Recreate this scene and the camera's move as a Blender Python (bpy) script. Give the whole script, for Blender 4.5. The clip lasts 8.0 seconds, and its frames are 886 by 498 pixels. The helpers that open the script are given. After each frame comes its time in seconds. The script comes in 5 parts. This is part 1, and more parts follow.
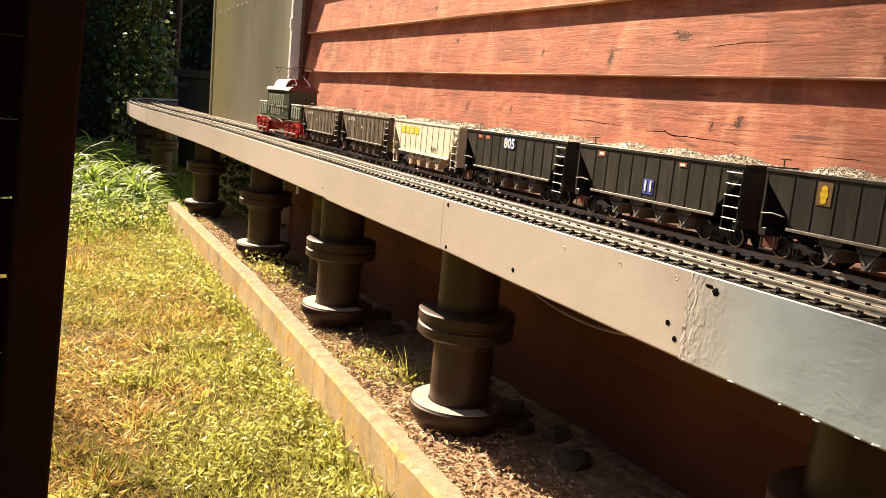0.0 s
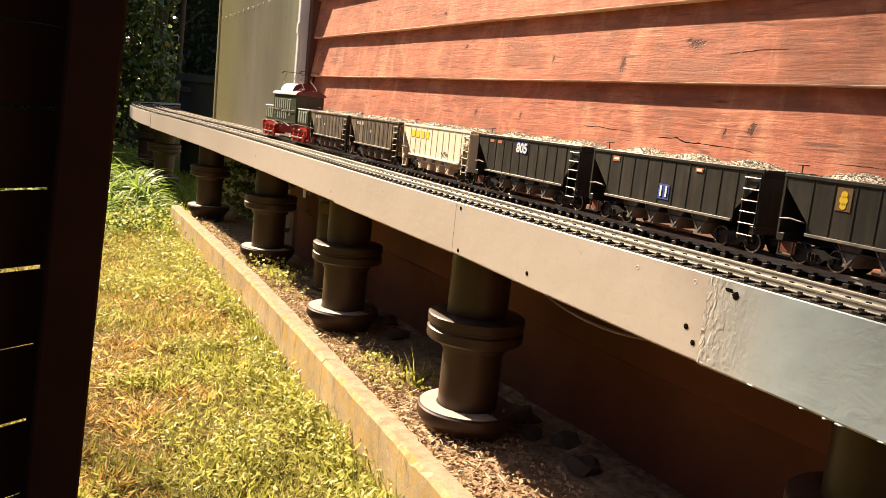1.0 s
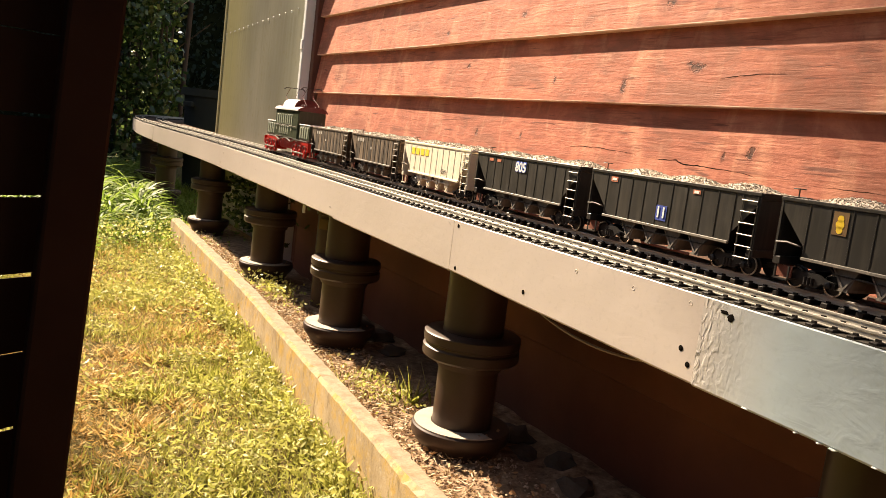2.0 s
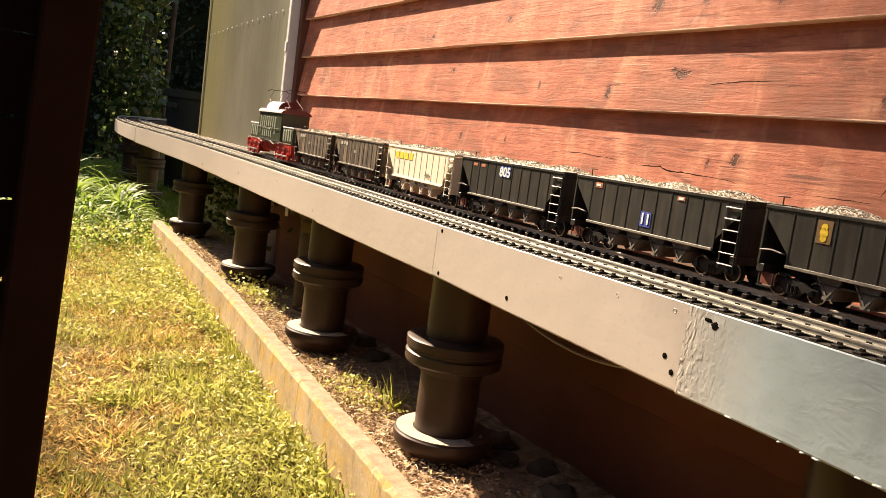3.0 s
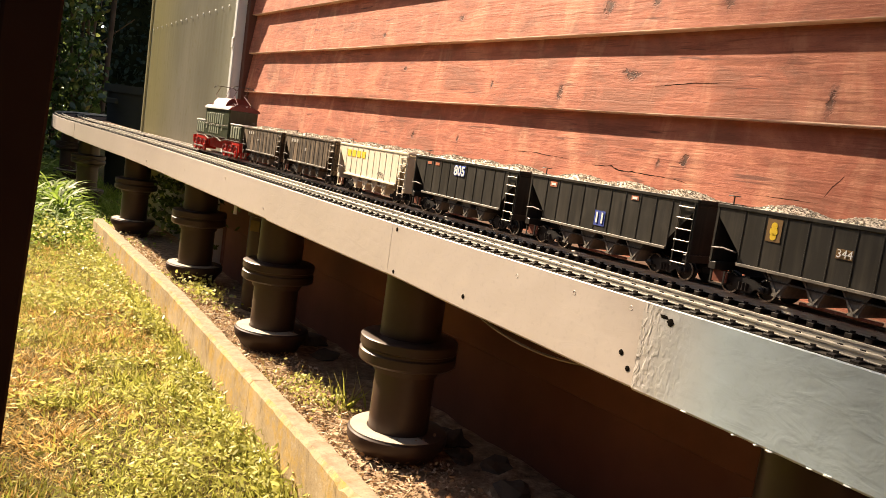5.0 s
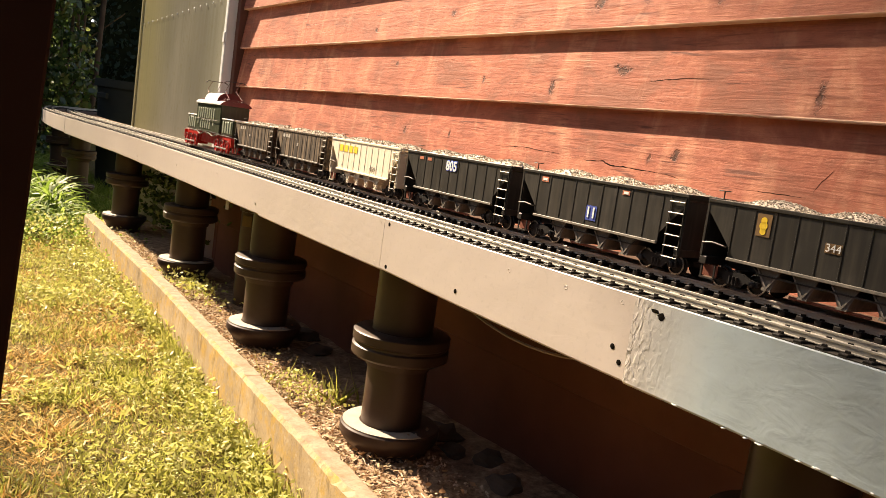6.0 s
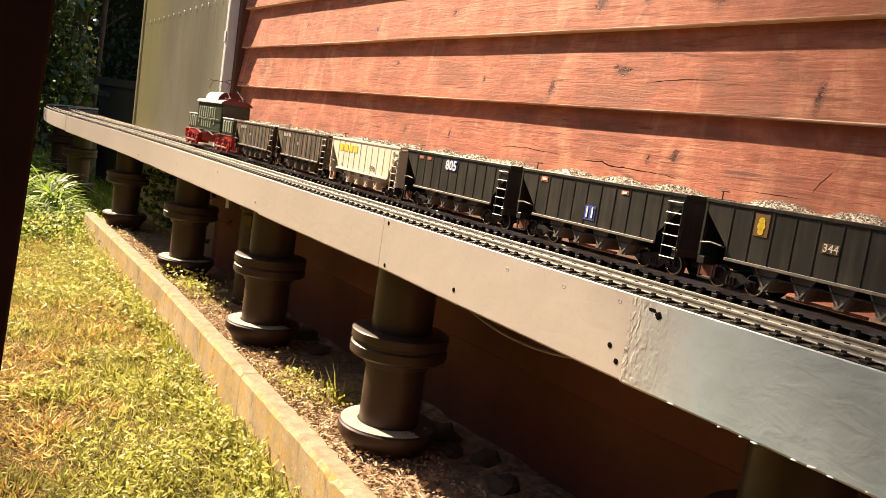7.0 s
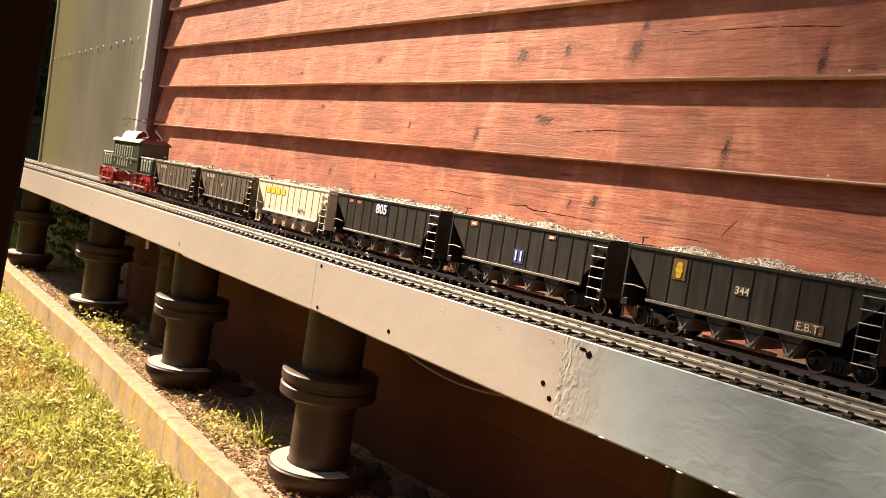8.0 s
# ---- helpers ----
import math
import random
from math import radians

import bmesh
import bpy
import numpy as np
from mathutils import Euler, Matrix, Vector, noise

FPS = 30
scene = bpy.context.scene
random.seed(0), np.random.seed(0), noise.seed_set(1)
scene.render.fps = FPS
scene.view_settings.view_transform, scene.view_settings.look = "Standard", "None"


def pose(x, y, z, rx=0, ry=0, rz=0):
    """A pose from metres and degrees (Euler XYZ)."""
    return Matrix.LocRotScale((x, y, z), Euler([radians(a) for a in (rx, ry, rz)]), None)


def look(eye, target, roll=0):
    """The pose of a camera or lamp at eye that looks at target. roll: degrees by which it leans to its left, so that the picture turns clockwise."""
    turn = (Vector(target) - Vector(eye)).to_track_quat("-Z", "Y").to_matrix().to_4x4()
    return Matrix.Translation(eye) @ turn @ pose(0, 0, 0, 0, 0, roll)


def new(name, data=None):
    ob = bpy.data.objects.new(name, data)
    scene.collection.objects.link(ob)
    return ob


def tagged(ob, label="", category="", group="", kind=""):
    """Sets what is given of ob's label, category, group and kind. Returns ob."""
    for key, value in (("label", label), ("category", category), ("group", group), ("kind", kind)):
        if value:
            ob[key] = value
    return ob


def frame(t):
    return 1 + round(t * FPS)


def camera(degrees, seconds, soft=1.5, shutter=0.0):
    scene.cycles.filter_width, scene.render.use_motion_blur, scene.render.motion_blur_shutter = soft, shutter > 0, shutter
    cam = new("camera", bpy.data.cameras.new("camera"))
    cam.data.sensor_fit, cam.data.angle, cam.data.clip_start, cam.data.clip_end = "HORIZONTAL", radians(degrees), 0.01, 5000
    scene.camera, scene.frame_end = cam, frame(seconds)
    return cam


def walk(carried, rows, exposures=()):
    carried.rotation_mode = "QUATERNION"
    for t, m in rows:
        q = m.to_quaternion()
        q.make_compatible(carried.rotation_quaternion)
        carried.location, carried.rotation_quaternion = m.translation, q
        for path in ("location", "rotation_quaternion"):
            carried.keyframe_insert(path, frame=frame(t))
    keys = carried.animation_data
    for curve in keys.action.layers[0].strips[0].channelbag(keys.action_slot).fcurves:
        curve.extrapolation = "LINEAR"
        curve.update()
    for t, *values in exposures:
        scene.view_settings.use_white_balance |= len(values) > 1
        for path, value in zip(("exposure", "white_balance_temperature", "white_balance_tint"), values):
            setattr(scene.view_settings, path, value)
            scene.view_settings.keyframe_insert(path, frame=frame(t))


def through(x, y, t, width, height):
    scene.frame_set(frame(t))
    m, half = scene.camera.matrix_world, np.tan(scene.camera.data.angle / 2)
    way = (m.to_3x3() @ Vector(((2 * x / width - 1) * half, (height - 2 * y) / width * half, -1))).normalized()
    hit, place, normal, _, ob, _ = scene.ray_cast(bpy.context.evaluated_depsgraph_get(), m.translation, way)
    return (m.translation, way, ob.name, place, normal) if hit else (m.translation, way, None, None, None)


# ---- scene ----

# ---------------------------------------------------------------- camera
cam = camera(56.0, 8.0, soft=0.8)
PATH = [
    (0, (0.018, -0.01, 0.602), (0.962, 1.721, 0.27), 5.3),
    (0.5, (0.0, -0.006, 0.593), (0.928, 1.735, 0.267), 6.0),
    (1, (-0.005, 0.0, 0.591), (0.945, 1.733, 0.279), 6.0),
    (1.5, (-0.007, 0.001, 0.597), (0.938, 1.744, 0.336), 6.3),
    (1.7, (-0.001, -0.003, 0.589), (0.939, 1.742, 0.324), 6.9),
    (2.8, (0.002, 0.006, 0.59), (0.973, 1.734, 0.326), 7.4),
    (3, (0.006, 0.007, 0.59), (0.987, 1.731, 0.336), 7.6),
    (3.5, (0.008, 0.002, 0.59), (1.012, 1.71, 0.319), 7.3),
    (4, (0.003, 0.004, 0.592), (1.017, 1.708, 0.334), 7.3),
    (4.5, (0.003, 0.012, 0.59), (1.069, 1.686, 0.343), 8.0),
    (4.7, (-0.004, 0.015, 0.588), (1.078, 1.68, 0.349), 8.1),
    (5.8, (-0.012, 0.014, 0.587), (1.096, 1.661, 0.34), 7.9),
    (6, (-0.011, 0.012, 0.588), (1.099, 1.658, 0.339), 8.0),
    (6.5, (-0.012, 0.008, 0.588), (1.089, 1.657, 0.328), 7.9),
    (7, (-0.01, 0.008, 0.584), (1.099, 1.655, 0.339), 8.4),
    (7.5, (-0.031, 0.016, 0.586), (1.233, 1.553, 0.388), 9.7),
    (8, (-0.067, -0.005, 0.593), (1.208, 1.531, 0.466), 8.7),
]
walk(cam, [(t, look(e, a, r)) for t, e, a, r in PATH], exposures=[(0, 1.76, 8450, 14), (7, 1.76, 8450, 15), (8, 1.78, 8450, 17)])

# ---------------------------------------------------------------- light
SUN = Vector((-0.28 * math.cos(radians(40.5)), 0.96 * math.cos(radians(40.5)), math.sin(radians(40.5)))).normalized()
world = bpy.data.worlds.new("sky")
scene.world = world
world.use_nodes = True
sky = world.node_tree.nodes.new("ShaderNodeTexSky")
sky.sky_type = "NISHITA"
sky.sun_disc = False
sky.sun_elevation = math.asin(SUN.z)
sky.sun_rotation = math.atan2(SUN.x, SUN.y)
back = world.node_tree.nodes["Background"]
back.inputs["Strength"].default_value = 0.05
world.node_tree.links.new(sky.outputs[0], back.inputs[0])
sun = new("sun", bpy.data.lights.new("sun", "SUN"))
sun.data.energy = 5.0
sun.data.angle = radians(0.6)
sun.data.color = (1.0, 0.93, 0.82)
sun.matrix_world = look(SUN * 20, (0, 0, 0))


# ---------------------------------------------------------------- materials
class Nodes:
    """A short way to write a procedural material."""

    def __init__(self, name):
        self.m = bpy.data.materials.new(name)
        self.m.use_nodes = True
        self.t = self.m.node_tree
        self.out = self.t.nodes["Principled BSDF"]

    def put(self, kind, **inputs):
        n = self.t.nodes.new("ShaderNode" + kind)
        for key, v in inputs.items():
            self.set(n, key.replace("_", " "), v)
        return n

    def set(self, n, key, v):
        if isinstance(v, bpy.types.NodeSocket):
            self.t.links.new(v, n.inputs[key])
        elif isinstance(v, tuple) and len(v) == 3 and n.inputs[key].type == "RGBA":
            n.inputs[key].default_value = (*v, 1)
        else:
            n.inputs[key].default_value = v

    def coords(self, scale=(1, 1, 1), which="Object", turn=(0, 0, 0)):
        c = self.put("TexCoord")
        mp = self.put("Mapping", Vector=c.outputs[which], Scale=scale, Rotation=turn)
        return mp.outputs[0]

    def noise(self, vec, scale, detail=4.0, rough=0.55, warp=0.0):
        return self.put("TexNoise", Vector=vec, Scale=scale, Detail=detail, Roughness=rough, Distortion=warp).outputs["Fac"]

    def ramp(self, fac, stops):
        r = self.put("ValToRGB", Fac=fac)
        e = r.color_ramp.elements
        while len(e) < len(stops):
            e.new(0.5)
        for el, (p, c) in zip(e, stops):
            el.position = p
            el.color = (*c, 1) if isinstance(c, tuple) else (c, c, c, 1)
        return r.outputs[0]

    def mix(self, fac, a, b, mode="MIX"):
        n = self.t.nodes.new("ShaderNodeMix")
        n.data_type = "RGBA"
        n.blend_type = mode
        for i, v in ((0, fac), (6, a), (7, b)):
            if isinstance(v, bpy.types.NodeSocket):
                self.t.links.new(v, n.inputs[i])
            elif isinstance(v, tuple):
                n.inputs[i].default_value = (*v, 1)
            else:
                n.inputs[i].default_value = v
        return n.outputs[2]

    def bump(self, height, strength=0.3, distance=0.002):
        self.set(self.out, "Normal", self.put("Bump", Height=height, Strength=strength, Distance=distance).outputs[0])

    def done(self, color=None, rough=None, metal=0.0, spec=0.5):
        if color is not None:
            self.set(self.out, "Base Color", color)
        if rough is not None:
            self.set(self.out, "Roughness", rough)
        self.out.inputs["Metallic"].default_value = metal
        self.out.inputs["Specular IOR Level"].default_value = spec
        return self.m


def dark_mid(c, k):
    return tuple(v * k for v in c)


def painted(name, color, rough=0.5, grain=40.0, wear=0.25, bump=0.15, metal=0.0, spec=0.5, dist=0.001):
    """Paint or plastic with fine grain, broad staining and slight relief."""
    n = Nodes(name)
    v = n.coords()
    broad = n.noise(v, grain * 0.15, 3)
    fine = n.noise(v, grain, 5)
    c = n.mix(n.ramp(broad, [(0.3, 0.0), (0.75, 1.0)]), color, dark_mid(color, 1 - wear))
    c = n.mix(n.ramp(fine, [(0.45, 0.0), (0.8, 0.6)]), c, dark_mid(color, 1 - 0.8 * wear))
    n.bump(fine, bump, dist)
    return n.done(c, n.ramp(broad, [(0.2, max(rough - 0.12, 0.05)), (0.8, min(rough + 0.12, 1.0))]), metal, spec)


# knots in the boards: place along the wall, height, half width, half height
KNOTS = ((1.160, 0.767, 0.017, 0.008), (1.180, 0.774, 0.009, 0.005), (1.353, 0.731, 0.007, 0.014), (1.006, 0.622, 0.007, 0.011),
         (1.063, 0.612, 0.004, 0.007), (1.715, 0.612, 0.004, 0.008), (2.15, 0.875, 0.008, 0.006), (0.751, 0.732, 0.006, 0.020),
         (1.60, 0.745, 0.004, 0.008),
         (0.962, 0.897, 0.011, 0.018), (0.955, 0.940, 0.006, 0.008), (1.250, 0.897, 0.014, 0.014), (1.128, 0.900, 0.008, 0.012),
         (1.765, 0.902, 0.009, 0.007), (0.617, 0.867, 0.006, 0.026), (2.02, 0.782, 0.007, 0.005), (1.93, 0.61, 0.006, 0.010))


def cladding_wood():
    """Sawn red-stained softwood: rings round knots, streaky grain, bleached smears."""
    n = Nodes("red_stained_timber")

    def calc(op, a, c=0.0):
        m = n.put("Math")
        m.operation = op
        n.set(m, 0, a)
        n.set(m, 1, c)
        return m.outputs[0]

    info = n.put("ObjectInfo").outputs["Random"]
    c = n.put("TexCoord").outputs["Object"]
    shift = n.put("CombineXYZ", X=calc("MULTIPLY", info, 7.3), Y=calc("MULTIPLY", info, 31.0))
    moved = n.put("VectorMath")
    n.t.links.new(c, moved.inputs[0])
    n.t.links.new(shift.outputs[0], moved.inputs[1])
    at = moved.outputs[0]

    def stretched(sx, sy, sz, turn=0.0):
        return n.put("Mapping", Vector=at, Scale=(sx, sy, sz), Rotation=(turn, 0, 0)).outputs[0]

    sep = n.put("SeparateXYZ", Vector=n.put("NewGeometry").outputs["Position"])
    wob = n.noise(at, 70, 3, 0.6)
    yy = calc("ADD", sep.outputs["Y"], calc("MULTIPLY", calc("SUBTRACT", wob, 0.5), 0.007))
    zz = calc("ADD", sep.outputs["Z"], calc("MULTIPLY", calc("SUBTRACT", n.noise(at, 95, 2), 0.5), 0.006))
    near = flow = None
    for ky, kz, w, h in KNOTS:
        dy = calc("MULTIPLY", calc("SUBTRACT", yy, ky), 1 / w)
        dz = calc("MULTIPLY", calc("SUBTRACT", zz, kz), 1 / h)
        d = calc("SQRT", calc("ADD", calc("MULTIPLY", dy, dy), calc("MULTIPLY", dz, dz)))
        near = d if near is None else calc("MINIMUM", near, d)
        wide = calc("SQRT", calc("ADD", calc("MULTIPLY", calc("MULTIPLY", dy, dy), (w / 0.13) ** 2), calc("MULTIPLY", calc("MULTIPLY", dz, dz), (h / 0.022) ** 2)))
        flow = wide if flow is None else calc("MINIMUM", flow, wide)
    halo = n.ramp(calc("MULTIPLY", near, 0.25), [(0.15, 0.8), (0.4, 0.25), (0.7, 0.0)])
    tear = n.noise(stretched(1, 0.7, 1), 120, 3, 0.6, 1.2)
    rings = n.ramp(calc("SUBTRACT", n.noise(stretched(1, 0.5, 1), 150, 3, 0.6, 1.5), calc("MULTIPLY", near, 0.06)), [(0.36, 0.0), (0.50, 0.9)])
    heart = n.ramp(calc("SUBTRACT", tear, calc("MULTIPLY", near, 0.30)), [(0.20, 0.0), (0.34, 0.95)])

    fine = n.noise(stretched(1, 0.10, 1), 300, 5, 0.7, 0.3)
    grain = n.noise(stretched(1, 0.07, 1), 95, 5, 0.65, 0.9)
    band = n.noise(stretched(1, 0.10, 1), 26, 4, 0.6, 1.8)
    stain = n.noise(stretched(1, 0.62, 1), 10, 6, 0.72, 0.7)
    smear = n.noise(stretched(1, 1.0, 0.40, 0.5), 13, 5, 0.6, 0.6)
    speck = n.noise(stretched(1, 0.6, 1), 330, 3, 0.7)
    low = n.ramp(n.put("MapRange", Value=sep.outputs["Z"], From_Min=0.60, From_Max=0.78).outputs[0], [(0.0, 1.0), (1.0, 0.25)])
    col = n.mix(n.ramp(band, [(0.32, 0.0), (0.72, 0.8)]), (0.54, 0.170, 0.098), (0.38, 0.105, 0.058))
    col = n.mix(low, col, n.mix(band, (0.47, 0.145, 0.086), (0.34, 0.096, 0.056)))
    col = n.mix(n.ramp(stain, [(0.50, 0.0), (0.62, 0.75)]), col, (0.27, 0.098, 0.058))
    col = n.mix(n.ramp(stain, [(0.34, 0.75), (0.49, 0.0)]), col, (0.66, 0.240, 0.138))
    col = n.mix(n.ramp(smear, [(0.53, 0.0), (0.70, 0.6)]), col, (0.68, 0.31, 0.185))
    rough_sawn = n.ramp(n.noise(stretched(1, 0.35, 1), 7, 3, 0.6), [(0.42, 0.10), (0.60, 0.9)])
    rough_sawn = n.mix(n.ramp(flow, [(0.35, 1.0), (1.1, 0.0)]), rough_sawn, (1.0, 1.0, 1.0))
    col = n.mix(n.mix(1.0, n.ramp(grain, [(0.50, 0.0), (0.66, 0.8)]), rough_sawn, "MULTIPLY"), col, (0.20, 0.058, 0.034))
    col = n.mix(n.mix(1.0, n.ramp(fine, [(0.50, 0.0), (0.70, 0.45)]), rough_sawn, "MULTIPLY"), col, (0.19, 0.068, 0.046))
    dash = n.noise(stretched(1, 0.06, 1), 140, 3, 0.6, 0.4)
    where = n.ramp(n.noise(stretched(1, 0.5, 1), 9, 2), [(0.45, 0.0), (0.6, 1.0)])
    col = n.mix(n.mix(1.0, n.ramp(dash, [(0.60, 0.0), (0.67, 0.85)]), where, "MULTIPLY"), col, (0.14, 0.044, 0.028))
    col = n.mix(n.ramp(speck, [(0.58, 0.0), (0.74, 0.45)]), col, (0.20, 0.068, 0.044))
    col = n.mix(halo, col, (0.29, 0.085, 0.050))
    col = n.mix(n.mix(1.0, halo, rings, "MULTIPLY"), col, (0.075, 0.022, 0.014))
    col = n.mix(heart, col, n.mix(n.ramp(wob, [(0.4, 0.0), (0.6, 1.0)]), (0.045, 0.013, 0.006), (0.16, 0.050, 0.024)))
    # boards dimmed towards the near end, duller light painted into the colour
    near_dim = n.put("MapRange", Value=calc("ADD", sep.outputs["Y"], calc("MULTIPLY", calc("SUBTRACT", stain, 0.5), 1.2)), From_Min=1.55, From_Max=0.70).outputs[0]
    col = n.mix(n.ramp(near_dim, [(0.0, 0.0), (1.0, 0.27)]), col, n.mix(1.0, n.mix(0.35, col, (0.30, 0.12, 0.08)), (0.36, 0.34, 0.33), "MULTIPLY"))
    # pale line along the lower lip, a bright edge highlight painted in
    lip = n.put("SeparateXYZ", Vector=c).outputs["Z"]
    lip_glint = n.ramp(calc("ADD", calc("MULTIPLY", lip, 60.0), calc("MULTIPLY", n.noise(stretched(1, 0.3, 1), 60, 3), 0.25)), [(0.24, 0.85), (0.33, 0.0)])
    col = n.mix(lip_glint, col, (0.86, 0.58, 0.42))
    tone = n.ramp(info, [(0.0, 0.86), (1.0, 1.08)])
    col = n.mix(1.0, col, tone, "MULTIPLY")
    h = n.mix(heart, n.mix(0.5, grain, n.mix(0.6, fine, band)), (0.15, 0.15, 0.15))
    n.bump(h, 1.0, 0.0022)
    return n.done(col, n.ramp(grain, [(0.3, 0.64), (0.8, 0.86)]), 0, 0.27)


def fascia_paint(name, light, dark, wrinkle):
    n = Nodes(name)
    v = n.coords()
    wr = n.noise(n.coords((1, 0.45, 1)), 55, 3, 0.5, 0.8)
    zone = n.noise(v, 2.2, 1)
    fine = n.noise(v, 120, 4)
    col = n.mix(n.ramp(zone, [(0.35, 0.0), (0.7, 1.0)]), light, dark)
    col = n.mix(n.ramp(fine, [(0.55, 0.0), (0.8, 0.35)]), col, dark_mid(dark, 0.75))
    h = n.mix(n.ramp(zone, [(0.3, 0.05), (0.6, wrinkle)]), n.noise(v, 10, 2), wr)
    if wrinkle > 0.5:
        # beige gives way to blue-grey nearby, sky-lit shade painted into the colour
        far = n.put("SeparateXYZ", Vector=n.put("TexCoord").outputs["Object"]).outputs["Y"]
        fade = n.put("MapRange", Value=far, From_Min=0.56, From_Max=0.68).outputs[0]
        col = n.mix(fade, col, (0.50, 0.455, 0.425))
        y = n.put("SeparateXYZ", Vector=n.put("TexCoord").outputs["Object"]).outputs["Y"]
        spot = n.ramp(n.put("MapRange", Value=y, From_Min=0.595, From_Max=0.69).outputs[0], [(0.0, 0.0), (0.6, 0.10), (0.95, 0.26), (1.0, 0.26)])
        blister = n.noise(n.coords((1, 1, 0.6), turn=(0.6, 0, 0)), 130, 2, 0.4, 0.9)
        h = n.mix(spot, h, n.ramp(blister, [(0.4, 0.0), (0.7, 0.9)]))
    n.bump(h, 0.3 + 0.4 * wrinkle, 0.003 + 0.004 * wrinkle)
    return n.done(col, 0.42, 0, 0.5)


def concrete():
    """Old precast edging: sandy body, yellow lichen, grey weathering, dark pits and water marks."""
    n = Nodes("weathered_concrete_with_lichen")
    v = n.coords()
    col = n.mix(n.ramp(n.noise(v, 7, 6, 0.65), [(0.35, 0.0), (0.68, 1.0)]), (0.46, 0.345, 0.215), (0.28, 0.20, 0.115))
    col = n.mix(n.ramp(n.noise(v, 13, 6, 0.75), [(0.46, 0.0), (0.62, 0.8)]), col, (0.50, 0.30, 0.06))
    col = n.mix(n.ramp(n.noise(n.coords((1, 1, 0.45)), 21, 5, 0.7, 0.6), [(0.54, 0.0), (0.66, 0.7)]), col, (0.16, 0.115, 0.062))
    col = n.mix(n.ramp(n.noise(v, 70, 4, 0.7), [(0.56, 0.0), (0.7, 0.6)]), col, (0.55, 0.46, 0.34))
    up = n.put("SeparateXYZ", Vector=n.put("NewGeometry").outputs["Normal"]).outputs["Z"]
    dusty = n.mix(n.ramp(n.noise(v, 33, 5, 0.7), [(0.35, 0.0), (0.65, 1.0)]), (0.36, 0.265, 0.19), (0.19, 0.135, 0.092))
    col = n.mix(n.ramp(up, [(0.5, 0.0), (0.9, 0.9)]), col, dusty)
    g = n.noise(v, 260, 3)
    col = n.mix(n.ramp(g, [(0.55, 0.0), (0.75, 0.6)]), col, (0.13, 0.10, 0.075))
    n.bump(n.mix(0.35, n.noise(v, 18, 5), g), 0.4, 0.003)
    return n.done(col, 0.92, 0, 0.2)


def soil():
    n = Nodes("dry_soil_and_litter")
    v = n.coords()
    col = n.ramp(n.noise(v, 45, 6, 0.7), [(0.3, (0.11, 0.065, 0.038)), (0.5, (0.34, 0.215, 0.135)), (0.72, (0.62, 0.45, 0.305))])
    col = n.mix(n.ramp(n.noise(v, 4, 3), [(0.4, 0.0), (0.7, 0.6)]), col, (0.22, 0.145, 0.09))
    n.bump(n.noise(v, 90, 6, 0.7), 0.7, 0.006)
    return n.done(col, 0.95, 0, 0.15)


def turf():
    n = Nodes("dry_turf")
    v = n.coords()
    col = n.ramp(n.noise(v, 60, 6, 0.7), [(0.3, (0.055, 0.050, 0.018)), (0.5, (0.13, 0.105, 0.038)), (0.7, (0.26, 0.20, 0.08))])
    col = n.mix(n.ramp(n.noise(v, 2.6, 4), [(0.42, 0.0), (0.62, 0.8)]), col, (0.19, 0.125, 0.048))
    n.bump(n.noise(v, 130, 5, 0.7), 1.0, 0.012)
    return n.done(col, 0.95, 0, 0.1)


def leafy(name, stops, rough=0.55, through=0.25, gloss=0.35):
    """Leaves whose tone changes from piece to piece; a little light passes."""
    n = Nodes(name)
    g = n.put("NewGeometry").outputs["Random Per Island"]
    col = n.ramp(g, stops)
    col = n.mix(n.ramp(n.noise(n.coords(), 30, 3), [(0.3, 0.0), (0.8, 0.5)]), col, dark_mid(stops[0][1], 0.8))
    n.done(col, rough, 0, gloss)
    tr = n.put("BsdfTranslucent", Color=col)
    mx = n.put("MixShader", Fac=through)
    n.t.links.new(n.out.outputs[0], mx.inputs[1])
    n.t.links.new(tr.outputs[0], mx.inputs[2])
    n.t.links.new(mx.outputs[0], n.t.nodes["Material Output"].inputs[0])
    return n.m


def pebbles(name, stops, rough=0.85):
    n = Nodes(name)
    col = n.ramp(n.put("NewGeometry").outputs["Random Per Island"], stops)
    col = n.mix(n.ramp(n.noise(n.coords(), 300, 3), [(0.4, 0.0), (0.7, 0.5)]), col, dark_mid(stops[0][1], 0.9))
    return n.done(col, rough, 0, 0.25)


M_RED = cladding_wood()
M_KNOT = painted("dark_resin_knot", (0.045, 0.015, 0.008), 0.9, 200, 0.5, 0.4, spec=0.1)
M_FASCIA = fascia_paint("beige_grey_gloss_paint", (0.53, 0.46, 0.42), (0.47, 0.405, 0.365), 0.25)
M_FASCIA_OLD = fascia_paint("thick_wrinkled_paint_in_blue_shade", (0.385, 0.465, 0.51), (0.34, 0.42, 0.465), 0.8)
M_CONCRETE = concrete()
M_SOIL = soil()
M_TURF = turf()
M_PIPE = painted("black_weathered_plastic", (0.064, 0.037, 0.027), 0.42, 30, 0.35, 0.1, spec=0.32)
M_DECK = painted("brown_painted_decking", (0.115, 0.072, 0.052), 0.85, 60, 0.4, 0.3, spec=0.1)
M_BEAM = painted("dark_brown_timber", (0.055, 0.032, 0.02), 0.8, 40, 0.5, 0.4)
